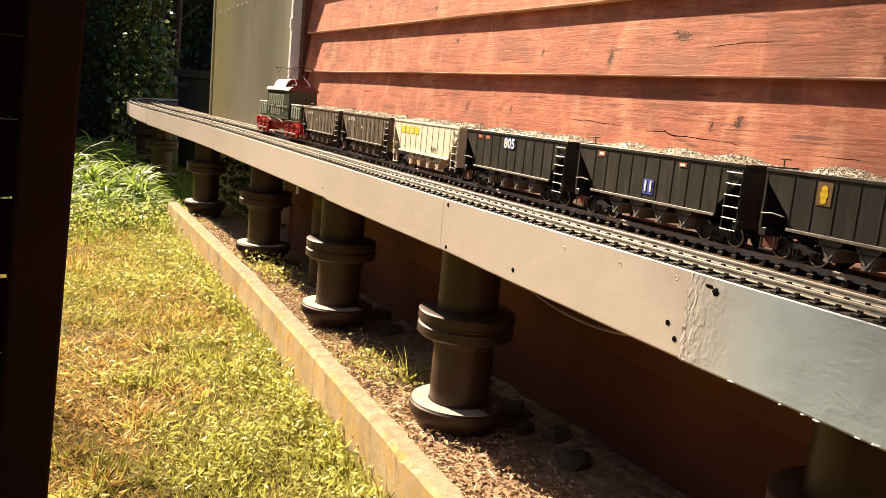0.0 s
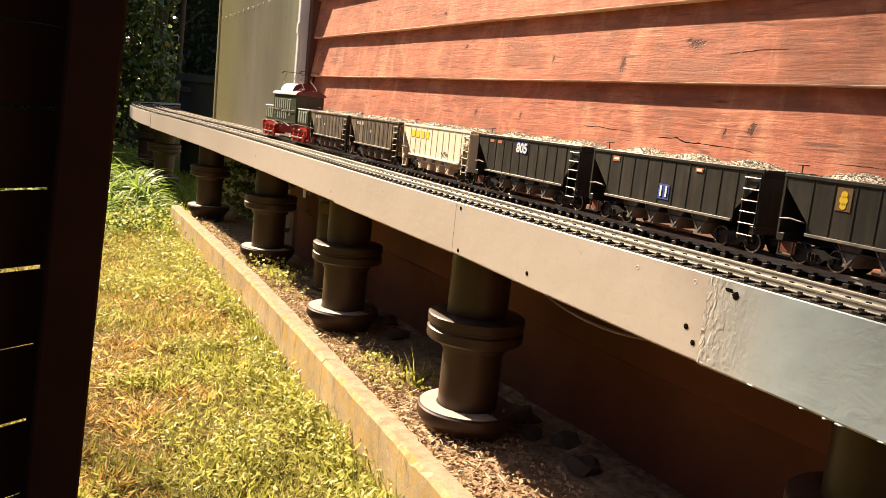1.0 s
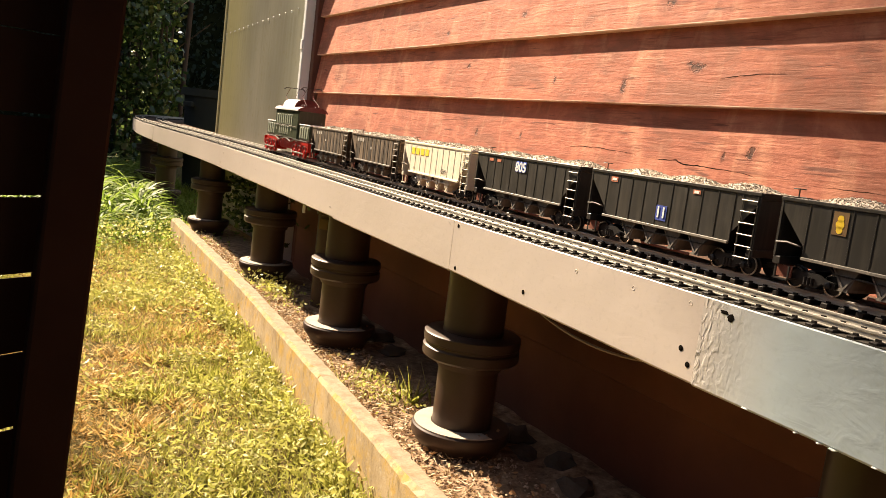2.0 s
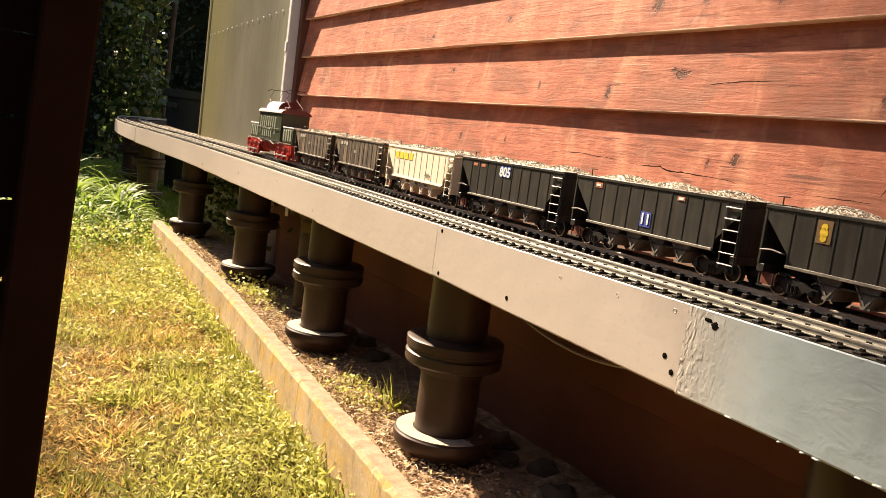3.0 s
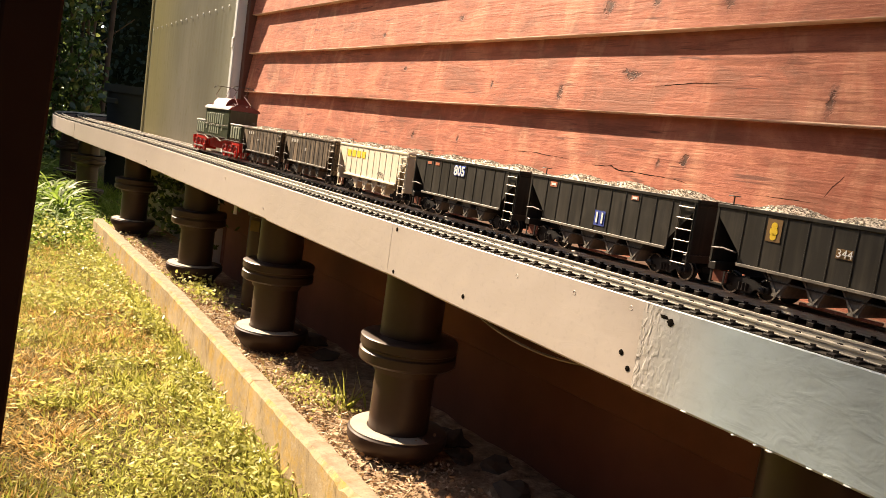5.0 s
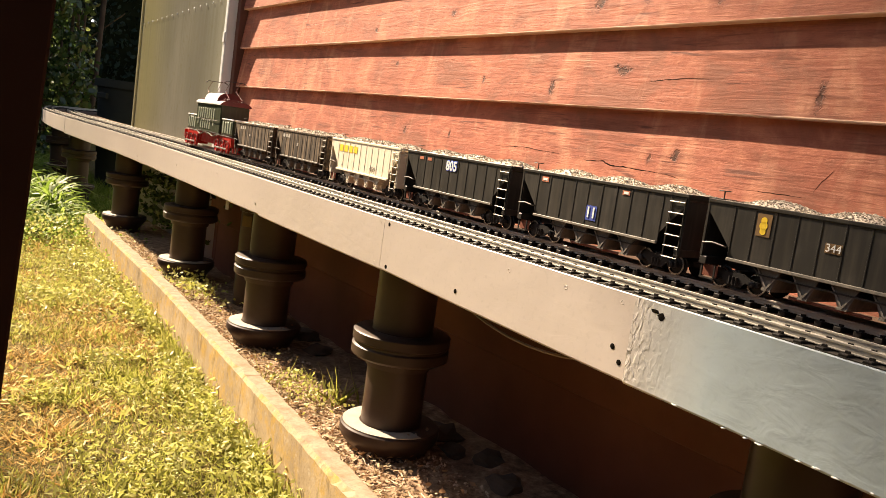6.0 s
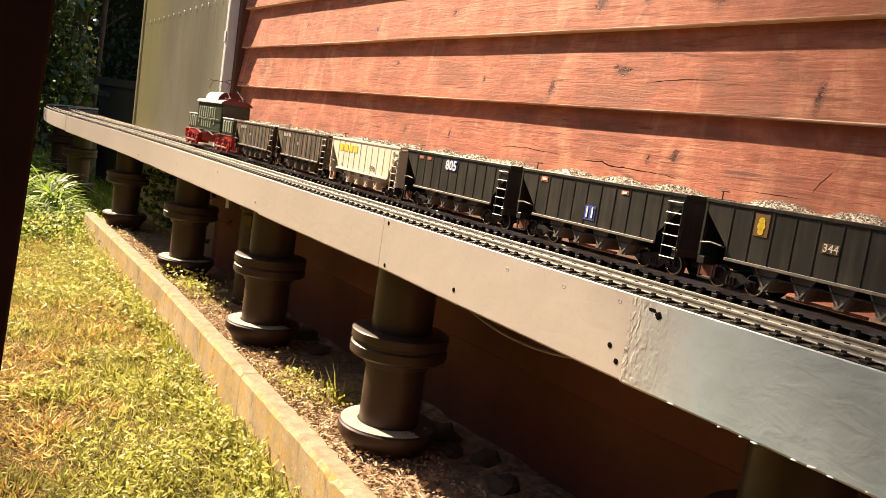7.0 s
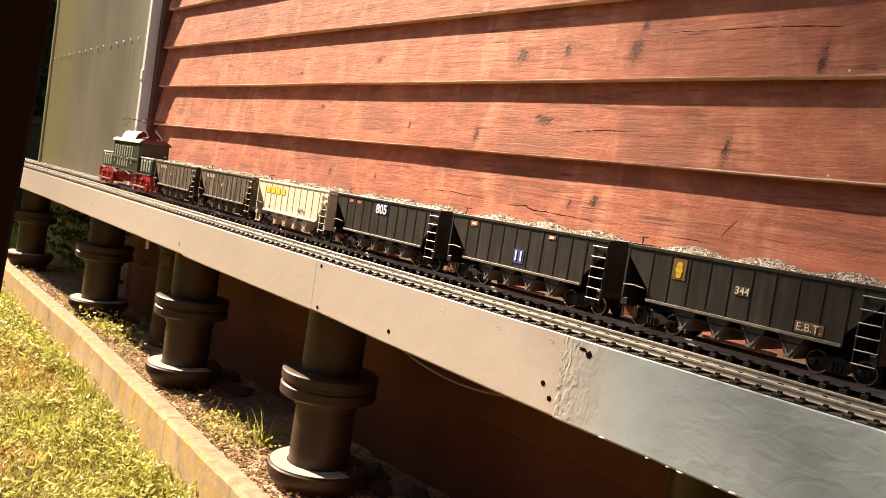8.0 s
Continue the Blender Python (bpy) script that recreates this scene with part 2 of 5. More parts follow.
M_SLEEPER = painted("black_plastic_sleeper", (0.020, 0.016, 0.013), 0.6, 80, 0.4, 0.2, spec=0.2)
M_RAIL = painted("worn_nickel_rail", (0.50, 0.46, 0.40), 0.4, 90, 0.3, 0.1, metal=0.2)
M_WHITE = painted("white_painted_metal", (0.78, 0.79, 0.78), 0.4, 25, 0.18, 0.1)
M_NAIL = painted("dark_rusted_steel", (0.055, 0.04, 0.032), 0.6, 300, 0.5, 0.3)
M_HOLE = painted("dark_hole", (0.010, 0.008, 0.006), 0.95, 100, 0.3, 0.0, spec=0.02)
M_FENCE = painted("dark_stained_fence_timber", (0.052, 0.020, 0.009), 0.9, 35, 0.5, 0.4, spec=0.12)
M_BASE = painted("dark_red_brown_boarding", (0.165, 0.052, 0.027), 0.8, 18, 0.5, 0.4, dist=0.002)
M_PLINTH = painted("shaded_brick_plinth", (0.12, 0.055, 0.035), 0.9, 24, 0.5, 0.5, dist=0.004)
M_FLANGE_LIT = painted("pale_sunlit_flange", (0.46, 0.39, 0.31), 0.7, 120, 0.35, 0.4, spec=0.5)
M_TRIM = painted("dark_brown_corner_board", (0.15, 0.05, 0.03), 0.75, 40, 0.4, 0.3)


# ---------------------------------------------------------------- mesh helpers
def finish(bm, name, material, smooth=False):
    bmesh.ops.recalc_face_normals(bm, faces=bm.faces)
    me = bpy.data.meshes.new(name)
    bm.to_mesh(me)
    bm.free()
    for m in material if isinstance(material, (list, tuple)) else (material,):
        me.materials.append(m)
    if smooth:
        me.shade_smooth()
        me.set_sharp_from_angle(angle=radians(40))
    return me


def part(name, bm, material, parent=None, label="", smooth=False, at=None):
    """A bmesh, or a ready mesh, as one object under a thing or a part."""
    me = finish(bm, name, material, smooth) if isinstance(bm, bmesh.types.BMesh) else bm
    ob = new(name, me)
    if parent:
        ob.parent = parent
    if at is not None:
        ob.matrix_basis = at
    if label:
        tagged(ob, label)
    return ob


def thing(name, label, category, at=None, group="", kind=""):
    ob = new(name)
    ob.empty_display_size = 0.05
    if at is not None:
        ob.matrix_basis = at
    return tagged(ob, label, category, group, kind)


def box(bm, x0, x1, y0, y1, z0, z1, bevel=0.0, m=None):
    """Adds a box, bevelled if wanted, moved by m."""
    r = bmesh.ops.create_cube(bm, size=1.0)
    bmesh.ops.transform(bm, verts=r["verts"], matrix=Matrix.Translation(((x0 + x1) / 2, (y0 + y1) / 2, (z0 + z1) / 2)) @ Matrix.Diagonal((x1 - x0, y1 - y0, z1 - z0, 1)))
    vs = r["verts"]
    if bevel:
        es = list({e for v in vs for e in v.link_edges})
        res = bmesh.ops.bevel(bm, geom=es, offset=bevel, segments=1, affect="EDGES")
        vs = list({v for f in res["faces"] for v in f.verts} | {v for v in vs if v.is_valid})
    if m is not None:
        bmesh.ops.transform(bm, verts=vs, matrix=m)
    return bm


def cube(x0, x1, y0, y1, z0, z1, bevel=0.0, m=None):
    return box(bmesh.new(), x0, x1, y0, y1, z0, z1, bevel, m)


def turned(profile, seg=32, m=None, bm=None):
    """A solid of revolution about z from (radius, height) pairs."""
    bm = bm or bmesh.new()
    rings = []
    for r, z in profile:
        rings.append([bm.verts.new((r * math.cos(2 * math.pi * i / seg), r * math.sin(2 * math.pi * i / seg), z)) for i in range(seg)])
    for a, b in zip(rings, rings[1:]):
        for i in range(seg):
            bm.faces.new((a[i], a[(i + 1) % seg], b[(i + 1) % seg], b[i]))
    bm.faces.new(rings[0])
    bm.faces.new(rings[-1])
    if m is not None:
        bmesh.ops.transform(bm, verts=[v for r in rings for v in r], matrix=m)
    return bm


def hoop(r0, r1, z0, z1, seg=32, m=None):
    """A flat ring about z."""
    bm = bmesh.new()
    rings = []
    for r, z in ((r0, z0), (r1, z0), (r1, z1), (r0, z1)):
        rings.append([bm.verts.new((r * math.cos(2 * math.pi * i / seg), r * math.sin(2 * math.pi * i / seg), z)) for i in range(seg)])
    for k in range(4):
        a, b = rings[k], rings[(k + 1) % 4]
        for i in range(seg):
            bm.faces.new((a[i], a[(i + 1) % seg], b[(i + 1) % seg], b[i]))
    if m is not None:
        bmesh.ops.transform(bm, verts=bm.verts, matrix=m)
    return bm


def rod(a, b, r, seg=8, bm=None):
    a, b = Vector(a), Vector(b)
    turn = (b - a).to_track_quat("Z", "Y").to_matrix().to_4x4()
    return turned([(r, 0), (r, (b - a).length)], seg, Matrix.Translation(a) @ turn, bm)


def prism(outline, axis, lo, hi, bm=None):
    """An outline in two coordinates pulled along the third axis (0 x, 1 y, 2 z)."""
    bm = bm or bmesh.new()
    def place(p, d):
        v = list(p)
        v.insert(axis, d)
        return v
    a = [bm.verts.new(place(p, lo)) for p in outline]
    b = [bm.verts.new(place(p, hi)) for p in outline]
    n = len(outline)
    for i in range(n):
        bm.faces.new((a[i], a[(i + 1) % n], b[(i + 1) % n], b[i]))
    bm.faces.new(a)
    bm.faces.new(b)
    return bm


# ---------------------------------------------------------------- plan
DECK_Z, RAIL_Z, WALL_X = 0.443, 0.457, 1.10
EDGE = [(0.722, -0.6), (0.72, 0.4), (0.718, 1.3), (0.734, 1.95), (0.757, 2.75), (0.775, 3.7), (0.77, 4.5), (0.768, 5.3), (0.80, 6.0),
        (0.88, 6.7), (1.06, 7.4), (1.38, 8.0), (1.9, 8.5), (2.6, 8.8)]


def spline(pts, n=10):
    """A smooth line through the points."""
    out = []
    p = [Vector(q) for q in pts]
    p = [2 * p[0] - p[1]] + p + [2 * p[-1] - p[-2]]
    for i in range(1, len(p) - 2):
        for k in range(n):
            t = k / n
            out.append(0.5 * (2 * p[i] + (p[i + 1] - p[i - 1]) * t + (2 * p[i - 1] - 5 * p[i] + 4 * p[i + 1] - p[i + 2]) * t * t
                              + (3 * p[i] - p[i - 1] - 3 * p[i + 1] + p[i + 2]) * t ** 3))
    out.append(p[-2])
    return out


LINE = spline(EDGE)
TANGENT = [(LINE[min(i + 1, len(LINE) - 1)] - LINE[max(i - 1, 0)]).normalized() for i in range(len(LINE))]


def offset_line(d):
    """The deck's front edge moved d to its right."""
    return [p + Vector((t.y, -t.x)) * d for p, t in zip(LINE, TANGENT)]


def along(line, s):
    """Place and heading at length s from the line's start."""
    for a, b in zip(line, line[1:]):
        d = (b - a).length
        if s <= d:
            return a + (b - a) * (s / d), (b - a).normalized()
        s -= d
    return line[-1], (line[-1] - line[-2]).normalized()


def length_at_y(line, y):
    s = 0
    for a, b in zip(line, line[1:]):
        if b.y >= y:
            return s + (b - a).length * (y - a.y) / (b.y - a.y)
        s += (b - a).length
    return s


def ribbon(lines, zs, y0=None, y1=None):
    """A closed tube with corners on offset lines, at the heights zs."""
    bm = bmesh.new()
    rows = []
    for i in range(len(LINE)):
        if (y0 is not None and LINE[i].y < y0 - 1e-6) or (y1 is not None and LINE[i].y > y1 + 1e-6):
            continue
        rows.append([bm.verts.new((ln[i].x, ln[i].y, z)) for ln, z in zip(lines, zs)])
    k = len(lines)
    for a, b in zip(rows, rows[1:]):
        for j in range(k):
            bm.faces.new((a[j], a[(j + 1) % k], b[(j + 1) % k], b[j]))
    bm.faces.new(rows[0])
    bm.faces.new(rows[-1])
    return bm


# ---------------------------------------------------------------- ground
def ground_sheet():
    bm = bmesh.new()
    xs = [-400, -40, -8, -3] + [-2 + 0.2 * i for i in range(13)] + [0.52, 0.6, 0.9, 1.6, 3, 8, 40, 400]
    ys = [-400, -40, -6, -2] + [-1 + 0.25 * i for i in range(34)] + [9, 12, 40, 400]
    grid = []
    for y in ys:
        row = []
        for x in xs:
            z = -0.10 + 0.012 * noise.noise((x * 2.1, y * 2.1, 0.0)) if abs(x) < 5 and abs(y) < 12 else -0.10
            row.append(bm.verts.new((x, y, z)))
        grid.append(row)
    for a, b in zip(grid, grid[1:]):
        for i in range(len(xs) - 1):
            bm.faces.new((a[i], a[i + 1], b[i + 1], b[i]))
    return tagged(part("ground", bm, M_TURF, smooth=True), "dry patchy lawn of short yellowing grass", "lawn", kind="structure")


ground_sheet()


def border_bed():
    """The raised strip of soil between kerb and wall."""
    bm = bmesh.new()
    right = 1.25
    rows = []
    ys = [-1.0 + 0.06 * i for i in range(92)]
    for y in ys:
        xl = kerb_x(y) - 0.02
        row = []
        for k in range(13):
            x = xl + (right - xl) * k / 12
            z = -0.030 + 0.012 * noise.noise((x * 9, y * 9, 3.0)) + 0.006 * noise.noise((x * 30, y * 30, 1.0))
            row.append(bm.verts.new((x, y, z)))
        row.append(bm.verts.new((right, y, -0.15)))
        row.insert(0, bm.verts.new((xl, y, -0.15)))
        rows.append(row)
    for a, b in zip(rows, rows[1:]):
        for i in range(len(a) - 1):
            bm.faces.new((a[i], a[i + 1], b[i + 1], b[i]))
    return tagged(part("soil_bed", bm, M_SOIL, smooth=True), "dry brown soil strip with gravel and leaf litter", "soil", kind="structure")


KERB = [(0.566, -0.11), (0.632, 0.79), (0.693, 1.69), (0.749, 2.585), (0.777, 3.40), (0.803, 4.19)]


def kerb_x(y):
    for (xa, ya), (xb, yb) in zip(KERB, KERB[1:]):
        if y <= yb or (xb, yb) == KERB[-1]:
            return xa + (xb - xa) * (y - ya) / (yb - ya)
    return KERB[-1][0]


border_bed()


def kerb_stone(a, b, seed):
    """One precast edging slab, with chipped upper edges; its top right edge runs from a to b."""
    rnd = random.Random(seed)
    a, b = Vector(a), Vector(b)
    d = (b - a).normalized()
    n = Vector((-d.y, d.x))
    bm = bmesh.new()
    rows = []
    steps = 44
    for i in range(steps + 1):
        p = a + d * 0.001 + d * ((b - a).length - 0.002) * i / steps
        w = 0.046
        j = [rnd.uniform(-0.0022, 0.0012) - (0.005 if rnd.random() < 0.03 else 0.0) for _ in range(4)]
        prof = [(0, -0.2), (0, 0.022 + j[0]), (0.006 + j[1], 0.030), (w - 0.007 + j[2], 0.030), (w, 0.022 + j[3]), (w + 0.004, -0.2)]
        rows.append([bm.verts.new((p.x + n.x * u, p.y + n.y * u, z)) for u, z in prof])
    for r, s in zip(rows, rows[1:]):
        for k in range(len(r)):
            bm.faces.new((r[k], r[(k + 1) % len(r)], s[(k + 1) % len(r)], s[k]))
    bm.faces.new(rows[0])
    bm.faces.new(rows[-1])
    return bm


for i, (a, b) in enumerate(zip(KERB, KERB[1:])):
    tagged(part("edging_slab", kerb_stone(a, b, i), M_CONCRETE), "weathered concrete edging slab with yellow lichen, beside the lawn", "kerb", "edging slabs")

# ---------------------------------------------------------------- shed wall
wall = thing("wall_shed", "red-brown stained overlapping timber cladding of a shed", "wall", kind="structure")
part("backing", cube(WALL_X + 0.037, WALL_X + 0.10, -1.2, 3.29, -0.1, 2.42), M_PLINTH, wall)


def plank_mesh(y0, y1, seed):
    """A feather-edge board, thick at its lower lip, slightly bowed; its lip's foot at the origin."""
    bm = bmesh.new()
    rows = []
    n = 20
    for i in range(n + 1):
        y = y0 + (y1 - y0) * i / n
        w = 0.0022 * noise.noise((y * 2.3, seed * 5.1, 0.3))
        wx = 0.0015 * noise.noise((y * 1.7, seed * 3.7, 4.3))
        prof = [(0.034, w), (0.0015, w), (0.0 + wx, 0.002 + w), (0.0100 + wx, 0.075), (0.0208, 0.160), (0.034, 0.160)]
        rows.append([bm.verts.new((x, y, z)) for x, z in prof])
    for a, b in zip(rows, rows[1:]):
        for k in range(6):
            bm.faces.new((a[k], a[(k + 1) % 6], b[(k + 1) % 6], b[k]))
    bm.faces.new(rows[0])
    bm.faces.new(rows[-1])
    return bm


PITCH = 0.148
planks = {}
for k in range(-4, 12):
    z = 0.696 + PITCH * k
    seam = 2.66 + 0.025 * ((k * 7) % 3 - 1)
    for y0, y1 in ((-1.2, seam), (seam + 0.0006, 3.26)) if -2 < k < 4 else ((-1.2, 3.26),):
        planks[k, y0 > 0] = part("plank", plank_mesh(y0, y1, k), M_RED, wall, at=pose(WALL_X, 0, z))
# darker boards over the lowest planks, shade below the deck in their colour
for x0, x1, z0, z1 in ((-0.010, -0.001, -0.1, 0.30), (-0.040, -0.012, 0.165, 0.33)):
    part("base_board", cube(WALL_X + x0, WALL_X + x1, -1.2, 3.29, z0, z1, 0.003), M_BASE, wall, "red-brown base board, deck shade in its dark colour")
part("roof_edge", cube(WALL_X - 0.10, WALL_X + 0.20, -1.3, 3.45, 2.42, 2.50, 0.004), M_TRIM, wall)


def knot_mesh(w, h, seed):
    rnd = random.Random(seed)
    bm = bmesh.new()
    top = bm.verts.new((-0.0016, 0, 0))
    ring, low = [], []
    for i in range(14):
        a = 2 * math.pi * i / 14
        r = rnd.uniform(0.7, 1.15)
        ring.append(bm.verts.new((-0.0012, 0.6 * r * w * math.cos(a), 0.6 * r * h * math.sin(a))))
        low.append(bm.verts.new((0.004, r * w * math.cos(a), r * h * math.sin(a))))
    for i in range(14):
        j = (i + 1) % 14
        bm.faces.new((top, ring[i], ring[j]))
        bm.faces.new((ring[i], low[i], low[j], ring[j]))
    return bm


def face_x(zl):
    """How far back a board's face lies at a height above its lip."""
    return 0.0100 * zl / 0.075 if zl < 0.075 else 0.0100 + 0.0108 * (zl - 0.075) / 0.085


def crack_mesh(pts, zl0, width, seed):
    """A dark split in a board that follows a crooked line and tapers to both ends."""
    rnd = random.Random(seed)
    fine = []
    for a, c in zip(pts, pts[1:]):
        for q in range(6):
            fine.append((a[0] + (c[0] - a[0]) * q / 6, a[1] + (c[1] - a[1]) * q / 6 + rnd.uniform(-0.0007, 0.0007)))
    fine.append(pts[-1])
    bm = bmesh.new()
    rows = []
    for q, (y, z) in enumerate(fine):
        u = q / (len(fine) - 1)
        w = width * (math.sin(math.pi * u) ** 0.6 + 0.05) * rnd.uniform(0.4, 1.2)
        x = face_x(z - zl0)
        rows.append([bm.verts.new((x - 0.00012, y, z - zl0 + w)), bm.verts.new((x - 0.00012, y, z - zl0 - w)), bm.verts.new((x + 0.003, y, z - zl0 - w)), bm.verts.new((x + 0.003, y, z - zl0 + w))])
    for a, c in zip(rows, rows[1:]):
        for q in range(4):
            bm.faces.new((a[q], a[(q + 1) % 4], c[(q + 1) % 4], c[q]))
    bm.faces.new(rows[0])
    bm.faces.new(rows[-1])
    return bm


for k, width, pts in ((-1, 0.0011, [(1.227, 0.595), (1.174, 0.596), (1.155, 0.590), (1.101, 0.590), (1.015, 0.587), (0.96, 0.579)]), (-1, 0.0005, [(0.94, 0.580), (0.888, 0.580), (0.816, 0.582), (0.74, 0.583)]),
                      (-1, 0.0005, [(0.734, 0.592), (0.725, 0.609), (0.711, 0.626)]), (0, 0.0005, [(1.345, 0.713), (1.297, 0.725), (1.224, 0.726), (1.134, 0.724)]), (0, 0.0003, [(1.104, 0.746), (1.064, 0.750), (1.008, 0.755), (0.96, 0.754)]),
                      (1, 0.0010, [(0.905, 0.926), (0.80, 0.924), (0.68, 0.922), (0.60, 0.919)]), (1, 0.0004, [(1.10, 0.862), (0.95, 0.864), (0.80, 0.862), (0.70, 0.864)]), (1, 0.0004, [(2.25, 0.90), (2.10, 0.902), (1.95, 0.898)]), (-1, 0.0004, [(1.52, 0.600), (1.42, 0.604), (1.30, 0.600)])):
    part("crack", crack_mesh(pts, 0.696 + PITCH * k, width * 2.6, int(pts[0][0] * 1000)), M_HOLE if width > 0.0009 else M_KNOT, planks[k, False])

nail = finish(turned([(0.0019, -0.002), (0.0019, 0.0004), (0.001, 0.0007)], 10, pose(0, 0, 0, 0, -90, 0)), "nail_head", M_WHITE)
for k, y, z in ((0, 0.578, 0.703), (1, 0.575, 0.853), (-1, 0.60, 0.556), (0, 2.60, 0.705), (0, 2.76, 0.705), (1, 2.62, 0.853)):
    part("nail_head", nail, None, planks[k, y > 2.7], "small pale nail head", at=pose(face_x(0.008) - 0.0001, y, z - 0.696 - PITCH * k))

# corner board coloured dark like the post's shadow, white post
tagged(part("trim_corner", cube(WALL_X - 0.012, WALL_X + 0.05, 3.265, 3.302, 0.0, 2.42, 0.002), M_TRIM), "vertical corner board of the shed, post shadow in its dark brown", "trim", kind="structure")


def corner_post():
    bm = cube(WALL_X - 0.046, WALL_X + 0.03, 3.308, 3.338, -0.05, 2.3, 0.004)
    box(bm, WALL_X - 0.050, WALL_X - 0.046, 3.312, 3.334, 0.86, 0.90, 0.001)
    return tagged(part("corner_post", bm, M_WHITE), "white painted metal corner post of a lean-to", "post")


corner_post()

# ---------------------------------------------------------------- lean-to of corrugated sheet
def sheet_material():
    """Milky plastic, yellowed and greened by algae, streaked below its screws."""
    n = Nodes("dirty_translucent_sheet")
    v = n.coords()
    sep = n.put("SeparateXYZ", Vector=v)
    col = n.mix(n.ramp(n.noise(n.coords((1, 1, 0.5)), 2.6, 4), [(0.3, 0.0), (0.7, 1.0)]), (0.41, 0.385, 0.31), (0.265, 0.255, 0.20))
    edge = n.put("MapRange", Value=sep.outputs["Y"], From_Min=4.15, From_Max=4.80).outputs[0]
    col = n.mix(n.ramp(edge, [(0.0, 0.0), (0.6, 0.5), (0.9, 0.6), (1.0, 0.3)]), col, (0.46, 0.41, 0.17))
    # lighter band beside the post, skylight painted into the sheet
    pale = n.put("MapRange", Value=sep.outputs["Y"], From_Min=3.70, From_Max=3.40).outputs[0]
    col = n.mix(n.ramp(pale, [(0.0, 0.0), (1.0, 0.6)]), col, (0.56, 0.55, 0.44))
    runs = n.noise(n.coords((1, 1, 0.03)), 45, 4, 0.6)
    below = n.ramp(n.put("MapRange", Value=sep.outputs["Z"], From_Min=0.70, From_Max=1.02).outputs[0], [(0.0, 0.25), (0.95, 0.8), (1.0, 0.1)])
    col = n.mix(n.mix(1.0, n.ramp(runs, [(0.45, 0.0), (0.65, 0.55)]), below, "MULTIPLY"), col, (0.27, 0.25, 0.18))
    col = n.mix(n.ramp(n.noise(v, 24, 5, 0.7), [(0.55, 0.0), (0.75, 0.5)]), col, (0.27, 0.24, 0.10))
    n.bump(n.noise(v, 60, 3), 0.1, 0.001)
    n.done(col, 0.35, 0, 0.5)
    tr = n.put("BsdfTranslucent", Color=col)
    mx = n.put("MixShader", Fac=0.5)
    n.t.links.new(n.out.outputs[0], mx.inputs[1])
    n.t.links.new(tr.outputs[0], mx.inputs[2])
    n.t.links.new(mx.outputs[0], n.t.nodes["Material Output"].inputs[0])
    return n.m


M_SHEET = sheet_material()
leanto = thing("lean_to", "lean-to with dirty translucent corrugated plastic sheeting beside the shed", "lean-to")


def corrugated(y0, y1, z0, z1, pitch=0.045, depth=0.00016):
    bm = bmesh.new()
    n = int((y1 - y0) / pitch * 6)
    cols = []
    for i in range(n + 1):
        y = y0 + (y1 - y0) * i / n
        x = WALL_X - 0.02 + depth * math.sin(2 * math.pi * y / pitch)
        cols.append([bm.verts.new((x, y, z0)), bm.verts.new((x, y, z1)), bm.verts.new((x + 0.002, y, z1)), bm.verts.new((x + 0.002, y, z0))])
    for a, b in zip(cols, cols[1:]):
        for k in range(4):
            bm.faces.new((a[k], a[(k + 1) % 4], b[(k + 1) % 4], b[k]))
    bm.faces.new(cols[0])
    bm.faces.new(cols[-1])
    return bm


part("sheet", corrugated(3.346, 4.80, 0.0, 2.3), M_SHEET, leanto, smooth=True)
part("edge_strip", cube(WALL_X - 0.026, WALL_X + 0.01, 4.80, 4.83, 0.0, 2.3, 0.002), M_SHEET, leanto)
part("roof", cube(WALL_X - 0.06, WALL_X + 1.3, 3.345, 4.86, 2.3, 2.34), M_SHEET, leanto)
part("rear_wall", cube(WALL_X + 0.6, WALL_X + 0.64, 3.345, 4.83, 0.0, 2.3), M_SHEET, leanto)
part("end_wall", cube(WALL_X + 0.01, WALL_X + 0.6, 4.80, 4.83, 0.0, 2.3), M_SHEET, leanto)
screw = finish(turned([(0.0055, 0), (0.0055, 0.001), (0.004, 0.0025), (0.002, 0.003)], 10, pose(0, 0, 0, 0, -90, 0)), "screw_cap", M_WHITE, True)
for i in range(16):
    part("screw_cap", screw, None, leanto, at=pose(WALL_X - 0.023, 3.40 + i * 0.090, 1.04 - 0.003 * i))

# ---------------------------------------------------------------- raised deck
deck = thing("raised_deck", "raised timber deck carrying two garden railway tracks on black pillars", "deck", kind="structure")
D = {d: offset_line(d) for d in (0.018, 0.02, 0.06, 0.30, 0.33, 0.35)}
part("deck_board", ribbon([D[0.018], D[0.35], D[0.35], D[0.018]], [DECK_Z, DECK_Z, DECK_Z - 0.018, DECK_Z - 0.018]), M_DECK, deck)
part("joist", ribbon([D[0.30], D[0.33], D[0.33], D[0.30]], [DECK_Z - 0.019, DECK_Z - 0.019, DECK_Z - 0.085, DECK_Z - 0.085]), M_BEAM, deck)
part("joist", ribbon([D[0.02], D[0.06], D[0.06], D[0.02]], [DECK_Z - 0.019, DECK_Z - 0.019, DECK_Z - 0.07, DECK_Z - 0.07]), M_BEAM, deck)


